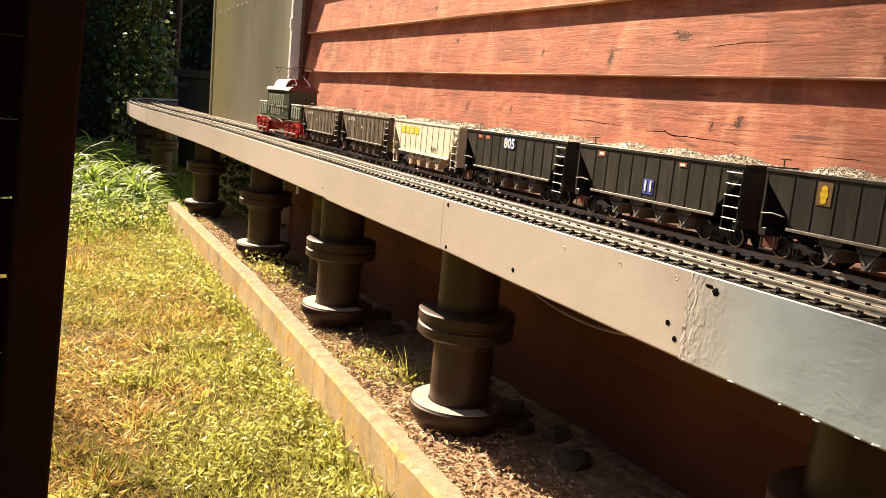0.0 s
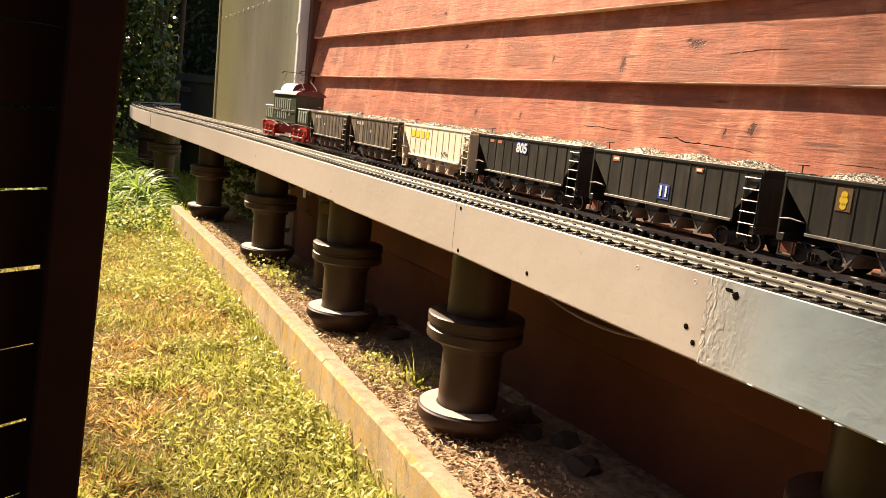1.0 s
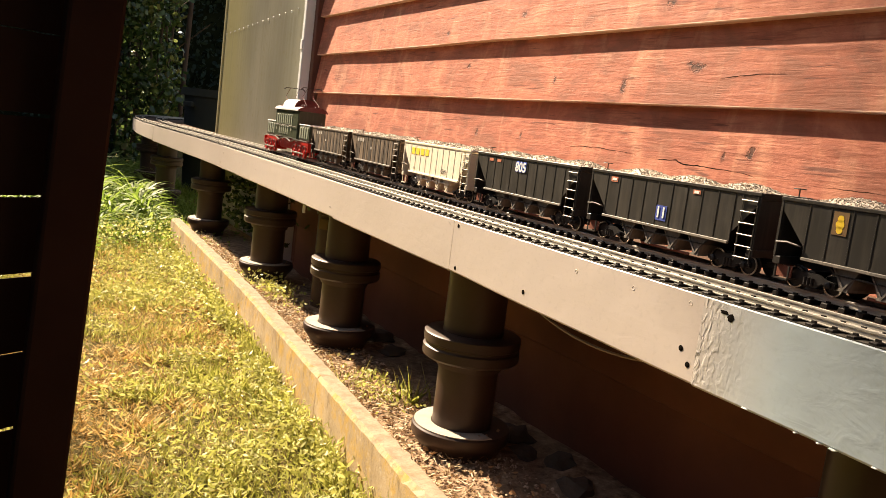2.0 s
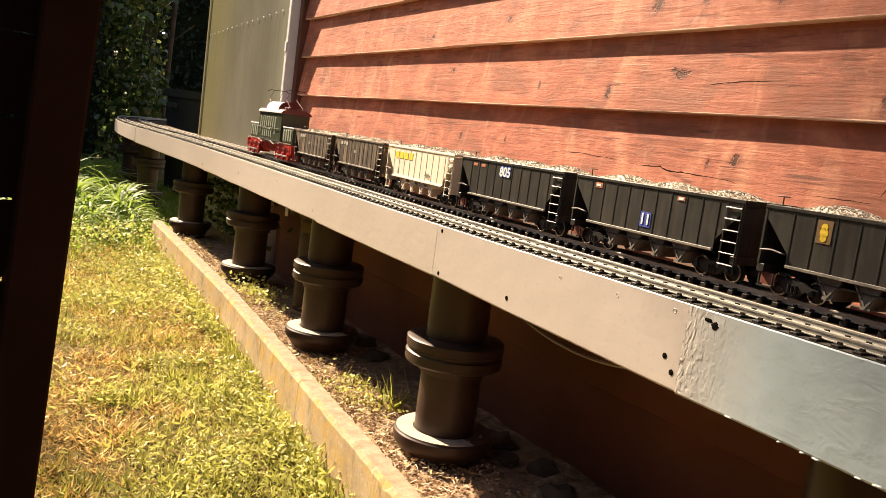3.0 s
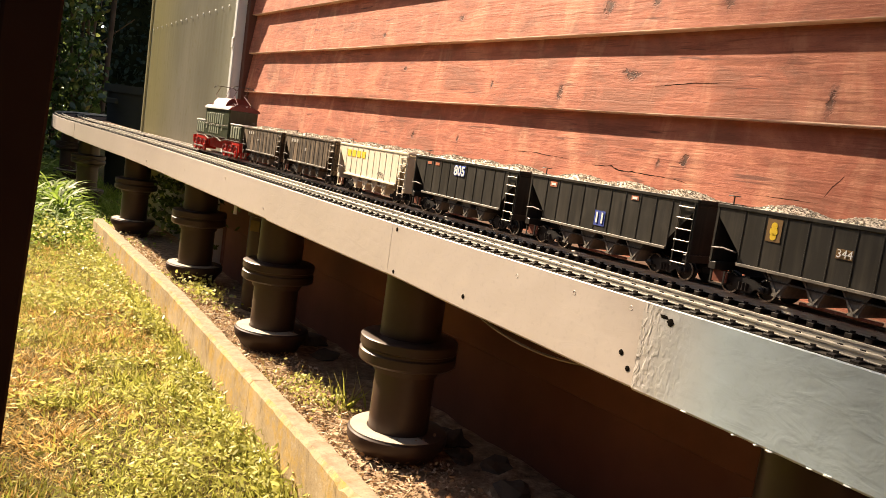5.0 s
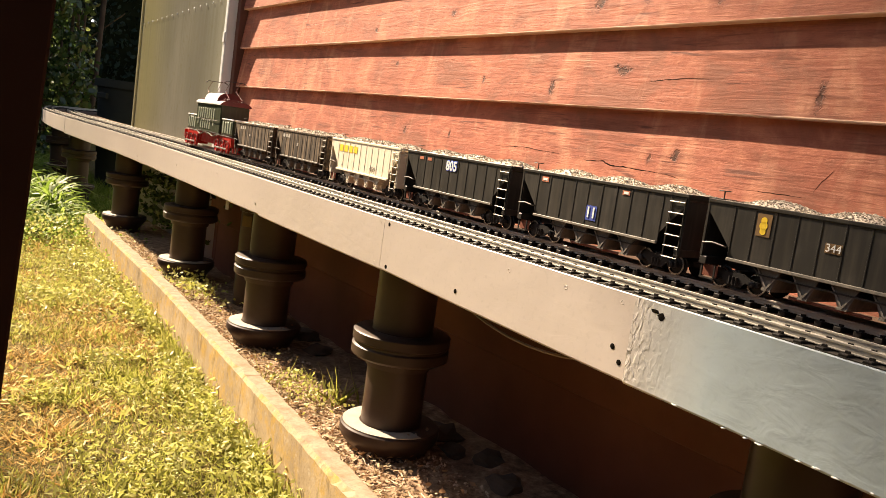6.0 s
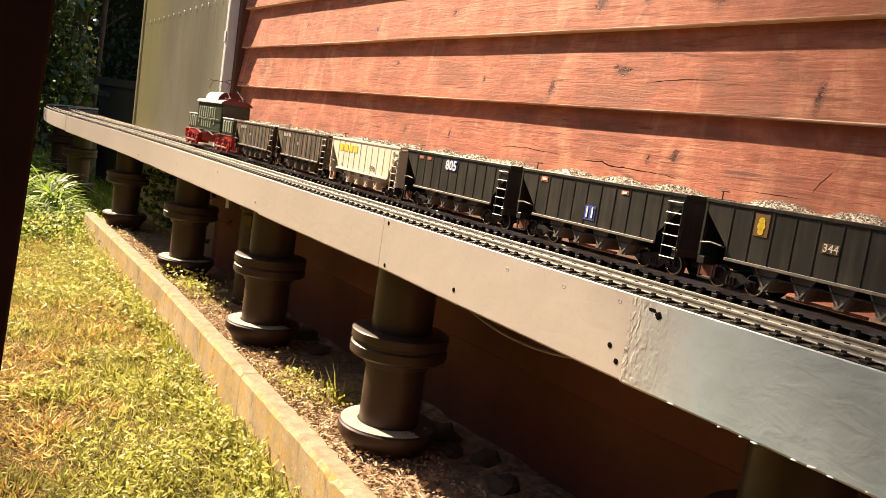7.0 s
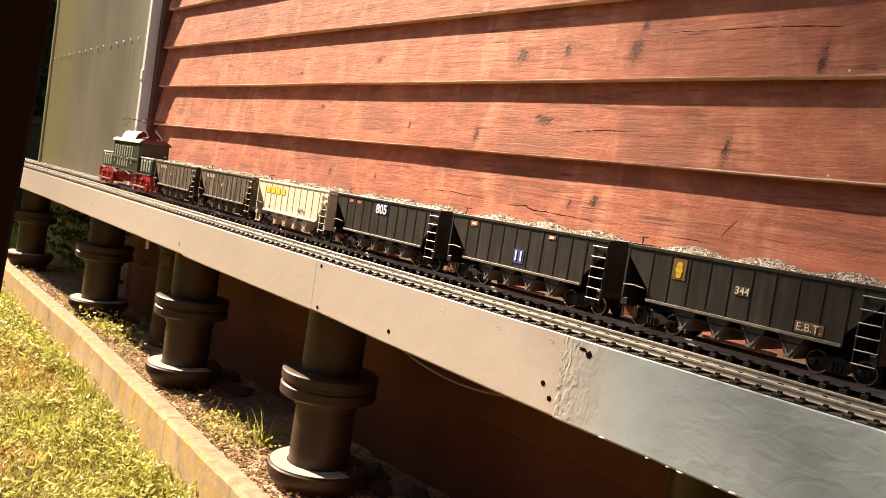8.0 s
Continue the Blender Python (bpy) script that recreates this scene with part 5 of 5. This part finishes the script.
shrub("garden_shrub", "tall green shrub with glossy sunlit leaves", 1.0, 1.66, 9.0, 10.3, 2.3, 8500, 0.075, M_HEDGE)
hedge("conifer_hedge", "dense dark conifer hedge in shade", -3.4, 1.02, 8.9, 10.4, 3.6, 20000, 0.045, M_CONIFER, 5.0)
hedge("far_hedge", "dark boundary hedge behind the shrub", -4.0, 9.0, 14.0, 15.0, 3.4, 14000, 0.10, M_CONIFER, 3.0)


def tree(x, y, top, radius, leaves, size):
    """An added tree: tapered trunk, limbs, and an uneven crown of single leaves."""
    t = thing("tree", "unseen tall tree with a leafy round crown, added for its shade", "tree", pose(x, y, -0.1))
    part("trunk", turned([(0.045, 0), (0.035, top * 0.4), (0.025, top * 0.8), (0.012, top * 1.02)], 14), M_TWIG, t, smooth=True)
    for k in range(11):
        a, z = k * 2.4, top - radius * (0.9 - 0.13 * k)
        part("limb", rod((0, 0, z - 0.4), (radius * 0.8 * math.cos(a), radius * 0.8 * math.sin(a), z + 0.3), 0.03, 7), M_TWIG, t)
    d = rng.normal(size=(leaves, 3))
    d /= np.linalg.norm(d, axis=1, keepdims=True)
    r = radius * rng.uniform(0, 1, leaves) ** 0.45 * np.array([1 + 0.10 * noise.noise(Vector(q) * 2.3) for q in d])
    c = d * r[:, None] + np.array([0, 0, top])
    tagged(part("crown", scatter("crown", c, rng.normal(size=(leaves, 3)), rng.uniform(0.7, 1.3, leaves) * size, LEAF, M_HEDGE, 0.15), None, t), kind="stuff")
    return t


# unseen tree, added to shade the near end of wall and deck
tree(-2.532, 10.832, 11.30, 1.35, 14000, 0.045)


# ---------------------------------------------------------------- lawn
M_GRASS = leafy("green_grass_blade", [(0.0, (0.28, 0.30, 0.058)), (0.5, (0.44, 0.43, 0.10)), (0.85, (0.59, 0.53, 0.17)), (1.0, (0.70, 0.60, 0.25))], 0.5, 0.5)
M_STRAW = leafy("straw_grass_blade", [(0.0, (0.46, 0.26, 0.08)), (0.5, (0.62, 0.40, 0.14)), (1.0, (0.76, 0.58, 0.27))], 0.6, 0.4)
M_CLOVER = leafy("small_weed_leaf", [(0.0, (0.33, 0.34, 0.08)), (0.6, (0.53, 0.51, 0.15)), (1.0, (0.74, 0.68, 0.31))], 0.5, 0.45, 0.5)
M_TALL = leafy("long_green_grass_blade", [(0.0, (0.12, 0.19, 0.03)), (0.5, (0.23, 0.34, 0.055)), (1.0, (0.42, 0.50, 0.14))], 0.5, 0.5, 0.25)
KX = np.array([k[0] for k in KERB])
KY = np.array([k[1] for k in KERB])


def lawn_points(n, y0, y1, x0=-0.75, edge=0.05):
    y = rng.uniform(y0, y1, n)
    right = np.where(y < 4.16, np.interp(y, KY, KX) - edge, 1.3)
    x = x0 + (right - x0) * rng.uniform(0, 1, n)
    return x, y


def patch(x, y, f, seed):
    return np.array([noise.noise((a * f, b * f, seed)) + 0.5 * noise.noise((a * f * 3, b * f * 3, seed)) for a, b in zip(x, y)])


def greenness(x, y):
    """Green against straw: patchy, and scorched in a broad band across the lawn."""
    return 1.0 * patch(x, y, 2.6, 1.0) - 0.42 * np.exp(-((y - 2.42) / 0.30) ** 2) - 0.45 * np.exp(-((y - 1.86) ** 2 + (x - 0.58) ** 2) / 0.016) + 0.40 * np.exp(-((y - 1.35) / 0.42) ** 2) + 0.07


def blades(name, label, n, y0, y1, size, material, keep, lean=0.5, z=-0.101, x0=-0.75):
    x, y = lawn_points(n, y0, y1, x0)
    ok = keep(x, y)
    x, y = x[ok], y[ok]
    m = len(x)
    ways = np.c_[rng.normal(0, lean, m), rng.normal(0, lean, m), np.ones(m)]
    tall = np.clip(0.75 + 1.1 * patch(x, y, 9.0, 2.0), 0.70, 1.7) if size < 0.1 else 1.0
    me = scatter(name, np.c_[x, y, np.full(m, z)], ways, rng.uniform(0.5, 1.3, m) * size * tall, WIDE_BLADE if size > 0.1 else STALK if material is M_STRAW else BLADE, material, 0.35)
    return tagged(part(name, me, None), label, "grass", kind="stuff")


blades("lawn_grass", "short green lawn grass in sun", 52000, 0.6, 2.4, 0.026, M_GRASS, lambda x, y: greenness(x, y) > 0.0 + 0.12 * rng.normal(0, 1, len(x)), 0.75)
blades("dry_grass", "dry straw-coloured grass lying in the lawn", 110000, 0.6, 3.0, 0.027, M_STRAW, lambda x, y: greenness(x, y) < 0.10 + 0.15 * rng.normal(0, 1, len(x)), 2.4)
blades("lawn_grass", "short green lawn grass in sun", 60000, 2.4, 4.6, 0.024, M_GRASS, lambda x, y: greenness(x, y) > -0.3 + 0.3 * rng.normal(0, 1, len(x)), 0.6)
blades("dry_grass", "dry straw-coloured grass lying in the lawn", 26000, 3.0, 4.6, 0.03, M_STRAW, lambda x, y: greenness(x, y) < 0.0 + 0.3 * rng.normal(0, 1, len(x)), 1.4)
blades("rough_grass", "long rough green grass near the hedge", 52000, 5.0, 8.8, 0.105, M_TALL, lambda x, y: patch(x, y, 1.6, 6.0) > -0.35, 1.1, x0=-0.6)
for x0, x1, y0, y1, n in ((-2.38, -0.75, -2.15, 8.7, 46000), (-0.75, 0.58, -2.15, 0.6, 16000)):
    x, y = rng.uniform(x0, x1, n), rng.uniform(y0, y1, n)
    ways = np.c_[rng.normal(0, 0.7, n), rng.normal(0, 0.7, n), np.ones(n)]
    tagged(part("side_lawn_grass", scatter("side_lawn_grass", np.c_[x, y, np.full(n, -0.101)], ways, rng.uniform(0.5, 1.3, n) * 0.036, BLADE, M_GRASS, 0.35), None), "short grass of the lawn beyond the fence", "grass", kind="stuff")
m = 9000
y = rng.uniform(0.7, 4.2, m)
x = np.interp(y, KY, KX) - 0.042 - rng.uniform(0, 1, m) ** 2 * 0.05
keep = patch(x, y, 5.0, 4.0) > -0.1
x, y = x[keep], y[keep]
m = len(x)
ways = np.c_[rng.normal(-0.25, 0.5, m), rng.normal(0, 0.5, m), np.ones(m)]
tagged(part("kerb_grass", scatter("kerb_grass", np.c_[x, y, np.full(m, -0.101)], ways, rng.uniform(0.4, 1.3, m) * 0.06, LONG_BLADE, M_GRASS, 0.4), None), "uncut grass along the foot of the edging slabs", "grass", kind="stuff")
x, y = lawn_points(80000, 0.6, 4.5)
ok = (patch(x, y, 6.0, 9.0) > -0.05) & (greenness(x, y) > 0.02)
x, y = x[ok], y[ok]
n = len(x)
ways = np.c_[rng.normal(0, 1, n), rng.normal(0, 1, n), rng.uniform(0.1, 0.8, n)]
tagged(part("lawn_weeds", scatter("lawn_weeds", np.c_[x, y, -0.10 + rng.uniform(0.008, 0.04, n)], ways, rng.uniform(0.007, 0.018, n), SPRIG, M_CLOVER, 0.2), None), "small broad-leaved weeds among the lawn grass", "weeds", kind="stuff")


n = 90
x, y = lawn_points(n, 1.2, 3.0)
ways = np.c_[rng.normal(1, 0.6, n), rng.normal(0, 1, n), rng.normal(0.12, 0.1, n)]
tagged(part("dry_stalks", scatter("dry_stalks", np.c_[x, y, -0.10 + rng.uniform(0.01, 0.03, n)], ways, rng.uniform(0.05, 0.13, n), LONG_BLADE, M_STRAW, 0.15), None), "long dry grass stalks lying on the lawn", "grass", kind="stuff")


def tuft(name, label, x, y, z, n, size, material, spread=0.03, lean=0.45):
    px, py = rng.normal(x, spread, n), rng.normal(y, spread, n)
    ways = np.c_[rng.normal(0, lean, n), rng.normal(0, lean, n), np.ones(n)]
    return tagged(part(name, scatter(name, np.c_[px, py, np.full(n, z)], ways, rng.uniform(0.4, 1.1, n) * size, WIDE_BLADE if size > 0.12 else LONG_BLADE, material, 1.5 if size > 0.12 else 0.45), None), label, "grass tuft", kind="stuff")


def weed_patch(name, label, x, y, z, n, spread, size, material=None, shape=None):
    px, py = rng.normal(x, spread[0], n), rng.normal(y, spread[1], n)
    ways = np.c_[rng.normal(0, 1, n), rng.normal(0, 1, n), rng.uniform(0.1, 0.9, n)]
    return tagged(part(name, scatter(name, np.c_[px, py, z + rng.uniform(0.0, 0.05, n)], ways, rng.uniform(0.5, 1.2, n) * size, shape or LEAF, material or M_CLOVER, 0.15), None), label, "weeds", kind="stuff")


tuft("grass_tuft", "green grass tuft growing beside a pillar", 0.850, 1.63, -0.032, 34, 0.105, M_GRASS, 0.026)
tuft("grass_tuft", "sparse grass tuft on the soil strip", 0.765, 1.80, -0.032, 24, 0.07, M_GRASS)
tuft("grass_tuft", "long grass tuft against the concrete edging", 0.56, 1.18, -0.10, 70, 0.10, M_GRASS, 0.04, 0.4)
tuft("grass_tuft", "long grass tuft on the lawn edge", 0.585, 1.95, -0.10, 70, 0.08, M_GRASS, 0.05)
weed_patch("bed_weeds", "low green weeds on the soil strip", 0.86, 2.80, -0.03, 620, (0.045, 0.15), 0.014)
weed_patch("bed_weeds", "low green weeds on the soil strip", 0.79, 1.70, -0.03, 320, (0.028, 0.07), 0.011)
for x, y, n, sx, sy in ((0.60, 1.72, 520, 0.03, 0.10), (0.61, 1.45, 420, 0.03, 0.12), (0.61, 2.1, 360, 0.03, 0.12), (0.52, 2.85, 700, 0.08, 0.16), (0.45, 1.5, 420, 0.10, 0.12), (0.66, 2.6, 320, 0.03, 0.14), (0.55, 1.15, 420, 0.04, 0.10), (0.20, 2.0, 420, 0.12, 0.14)):
    weed_patch("lawn_clump", "yellow-green tussock of weeds in the lawn", x, y, -0.09, n, (sx, sy), 0.020, M_CLOVER, SPRIG)
weed_patch("kerb_weeds", "leafy weeds along the concrete edging", 0.66, 3.3, -0.08, 1700, (0.05, 0.5), 0.013)
weed_patch("tall_weeds", "bright green tall weeds at the end of the kerb", 0.50, 4.5, -0.06, 5000, (0.28, 0.40), 0.017, M_TALL)
weed_patch("tall_weeds", "pale leafy weeds in sun at the end of the kerb", 0.45, 4.35, -0.05, 3600, (0.25, 0.30), 0.016, M_CLOVER)


def grass_clump(x, y, z, n, size):
    """A mound of long leaves that rise from one crown and arch over."""
    steps = 6
    a = rng.uniform(0, 2 * np.pi, n)
    out = np.c_[np.cos(a), np.sin(a), np.zeros(n)]
    side = np.c_[-np.sin(a), np.cos(a), np.zeros(n)] + rng.normal(0, 0.25, (n, 3))
    rise = np.radians(rng.uniform(55, 88, n))
    fall = np.radians(rng.uniform(90, 190, n))
    long = size * rng.uniform(0.5, 1.15, n)
    at = np.c_[x + rng.normal(0, 0.018, n), y + rng.normal(0, 0.018, n), np.full(n, z)]
    verts = np.empty((n, steps + 1, 2, 3))
    for i in range(steps + 1):
        t = i / steps
        wide = size * 0.017 * (0.55 + 1.2 * t) * (1 - t ** 3) + 0.0003
        verts[:, i, 0] = at - side * wide
        verts[:, i, 1] = at + side * wide
        bend = rise - fall * t
        at = at + (out * np.cos(bend)[:, None] + np.array((0, 0, 1)) * np.sin(bend)[:, None]) * (long / steps)[:, None]
    quad = np.array([(2 * i, 2 * i + 1, 2 * i + 3, 2 * i + 2) for i in range(steps)])
    faces = (quad[None] + (2 * steps + 2) * np.arange(n)[:, None, None]).reshape(-1, 4)
    me = bpy.data.meshes.new("grass_clump")
    me.from_pydata(verts.reshape(-1, 3).tolist(), [], faces.tolist())
    me.materials.append(M_TALL)
    return tagged(part("grass_clump", me, None), "bright green clump of long arching grass in sun", "grass clump", kind="stuff")


for x, y, size in ((0.58, 4.26, 0.16), (0.42, 4.34, 0.17), (0.26, 4.40, 0.16), (0.68, 4.42, 0.17), (0.52, 4.52, 0.21), (0.34, 4.62, 0.22), (0.16, 4.62, 0.20), (0.70, 4.70, 0.22), (0.52, 4.84, 0.26),
                   (0.30, 4.92, 0.26), (0.08, 4.90, 0.24), (0.72, 5.04, 0.26), (0.48, 5.20, 0.28), (0.22, 5.30, 0.28), (0.0, 5.30, 0.26), (0.74, 5.45, 0.28), (0.42, 5.60, 0.30), (0.12, 5.75, 0.30)):
    grass_clump(x, y, -0.095, 150, size * 1.35)
for k in range(16):
    grass_clump(-0.05 + 0.24 * (k % 4) + 0.08 * (k // 4 % 2), 5.95 + 0.42 * (k // 4), -0.095, 130, 0.36 + 0.03 * (k % 3))
for z in (0.06, 0.14, 0.22, 0.29):
    weed_patch("ivy", "green creeper hanging under the deck by the lean-to", 1.02, 3.72, z, 420, (0.025, 0.22), 0.026, M_HEDGE)

# ---------------------------------------------------------------- soil strip
M_PEBBLE = pebbles("bed_gravel", [(0.0, (0.17, 0.095, 0.055)), (0.5, (0.38, 0.245, 0.155)), (0.85, (0.54, 0.40, 0.28)), (1.0, (0.68, 0.56, 0.42))])
M_LITTER = leafy("dead_leaf", [(0.0, (0.30, 0.16, 0.08)), (0.5, (0.50, 0.34, 0.19)), (1.0, (0.68, 0.53, 0.34))], 0.8, 0.15)


def stones(n, y0, y1, size, right=0.98):
    y = rng.uniform(y0, y1, n)
    left = np.interp(y, KY, KX) + 0.004
    x = left + (right - left) * rng.uniform(0, 1, n) ** 1.3
    octa = np.array([(1, 0, 0), (-1, 0, 0), (0, 1, 0), (0, -1, 0), (0, 0, 1), (0, 0, -1)], float)
    tri = np.array([(0, 2, 4), (2, 1, 4), (1, 3, 4), (3, 0, 4), (2, 0, 5), (1, 2, 5), (3, 1, 5), (0, 3, 5)])
    r = size * rng.uniform(0.5, 1.5, n) ** 1.5
    v = octa[None] * (r[:, None] * rng.uniform(0.6, 1.3, (n, 6)))[:, :, None]
    v = v + rng.normal(0, 0.2, (n, 6, 3)) * r[:, None, None]
    v[:, :, 2] *= 0.7
    v += np.c_[x, y, -0.024 + 0 * x][:, None]
    f = (tri[None] + 6 * np.arange(n)[:, None, None]).reshape(-1, 3)
    me = bpy.data.meshes.new("gravel")
    me.from_pydata(v.reshape(-1, 3).tolist(), [], f.tolist())
    me.materials.append(M_PEBBLE)
    return me


tagged(part("gravel", stones(11000, 0.5, 4.1, 0.0030, 0.92), None), "small mixed gravel on the soil strip", "gravel", kind="stuff")
n = 2200
y = rng.uniform(0.5, 4.1, n)
left = np.interp(y, KY, KX)
x = left + (0.90 - left) * rng.uniform(0, 1, n) ** 1.5
ways = np.c_[rng.normal(0, 1, n), rng.normal(0, 1, n), rng.normal(0.05, 0.25, n)]
tagged(part("leaf_litter", scatter("leaf_litter", np.c_[x, y, -0.020 + rng.uniform(0, 0.006, n)], ways, rng.uniform(0.005, 0.014, n), LEAF, M_LITTER, 0.3), None), "dry brown leaves lying on the soil strip", "leaf litter", kind="stuff")


M_RUBBLE = painted("dirty_grey_stone", (0.13, 0.085, 0.058), 0.9, 60, 0.5, 0.6, dist=0.003)


# pale chaff kept to the sunlit edge, put there to brighten it
n = 6500
y = 0.6 + 3.5 * rng.uniform(0, 1, n) ** 0.7
x = np.interp(y, KY, KX) + rng.uniform(0, 1, n) ** 1.6 * 0.13
ways = np.c_[rng.normal(0, 1, n), rng.normal(0, 1, n), rng.normal(0.03, 0.12, n)]
M_CHAFF = leafy("pale_chaff", [(0.0, (0.42, 0.30, 0.17)), (0.5, (0.62, 0.48, 0.31)), (1.0, (0.82, 0.70, 0.52))], 0.7, 0.2)
tagged(part("straw_litter", scatter("straw_litter", np.c_[x, y, -0.021 + rng.uniform(0, 0.005, n)], ways, rng.uniform(0.008, 0.028, n), BLADE, M_CHAFF, 0.2), None), "dry straw and grass clippings on the soil strip", "straw", kind="stuff")


def rubble(x, y, r, seed):
    bm = bmesh.new()
    bmesh.ops.create_icosphere(bm, subdivisions=2, radius=r)
    for v in bm.verts:
        v.co *= 1 + 0.6 * noise.noise(v.co * (1.6 / r) + Vector((seed, 0, 0)))
        v.co.z *= 0.42
    return tagged(part("rubble_stone", bm, M_RUBBLE, at=pose(x, y, -0.030 + r * 0.1)), "rough stone lying on soil in shade below the deck", "stone", "rubble below the deck")


for i, (x, y, r) in enumerate(((1.0, 1.42, 0.045), (0.97, 1.33, 0.03), (1.02, 1.27, 0.035), (0.98, 1.16, 0.04), (1.02, 1.6, 0.04), (1.0, 2.05, 0.04), (1.02, 2.2, 0.05))):
    rubble(x, y, r, i * 3.1)

# ---------------------------------------------------------------- odds and ends below the deck
M_CABLE = painted("tan_cable_sheath", (0.17, 0.10, 0.05), 0.5, 100, 0.2, 0.0)


def sagging_cable(y0, y1, sag):
    bm = bmesh.new()
    rings = []
    for i in range(17):
        t = i / 16
        y, z = y0 + (y1 - y0) * t, 0.352 - sag * 4 * t * (1 - t)
        rings.append([bm.verts.new((0.744 + 0.0021 * math.cos(a), y, z + 0.0021 * math.sin(a))) for a in (radians(60 * k) for k in range(6))])
    for a, b in zip(rings, rings[1:]):
        for k in range(6):
            bm.faces.new((a[k], a[(k + 1) % 6], b[(k + 1) % 6], b[k]))
    bm.faces.new(rings[0])
    bm.faces.new(rings[-1])
    return bm


tagged(part("cable", sagging_cable(1.075, 0.72, 0.027), M_CABLE, smooth=True), "thin tan cable sagging below the deck edge", "cable")
tagged(part("drip_pipe", rod((0.79, 2.32, 0.36), (0.79, 2.32, 0.318), 0.005, 10), M_WHITE, smooth=True), "short white plastic pipe hanging below the deck", "pipe")
M_LABEL = painted("faded_yellow_label", (0.14, 0.085, 0.02), 0.7, 100, 0.4, 0.1)
urn = thing("drain_pipe", "dark upright drain pipe with a yellow label, by the wall", "pipe", pose(1.0, 2.62, -0.02))
part("pipe", turned([(0.052, -0.02), (0.052, 0.30), (0.058, 0.302), (0.058, 0.33), (0.05, 0.332)], 32), M_PIPE, urn, smooth=True)
part("label", cube(-0.0575, -0.0525, -0.018, 0.018, 0.255, 0.29, 0.001, pose(0, 0, 0, 0, 0, 35)), M_LABEL, urn, "faded yellow label")

# ---------------------------------------------------------------- plain walls that close the garden
# unseen side and back walls, added to keep low skylight off the deck
tagged(part("wall_garden_side", cube(-2.45, -2.4, -2.2, 8.7, -0.1, 1.75), M_FENCE), "unseen plain dark wall, added to cut skylight from the side", "wall", kind="structure")
tagged(part("wall_garden_back", cube(-2.45, 1.1, -2.25, -2.2, -0.1, 1.75), M_FENCE), "unseen plain dark wall, added to cut skylight from behind", "wall", kind="structure")
tagged(part("wall_shed_back", cube(3.10, 3.16, -1.2, 3.29, -0.1, 2.42), M_BASE), "plain boarded back wall of the shed", "wall", kind="structure")
tagged(part("wall_shed_near", cube(WALL_X + 0.11, 3.098, -1.2, -1.14, -0.1, 2.42), M_BASE), "plain boarded end wall of the shed", "wall", kind="structure")
tagged(part("wall_shed_far", cube(WALL_X + 0.11, 3.098, 3.23, 3.29, -0.1, 2.42), M_BASE), "plain boarded end wall of the shed", "wall", kind="structure")
tagged(part("roof_shed", cube(WALL_X + 0.205, 3.25, -1.3, 3.45, 2.424, 2.49, 0.004), M_TRIM), "dark flat roof of the shed", "roof", kind="structure")
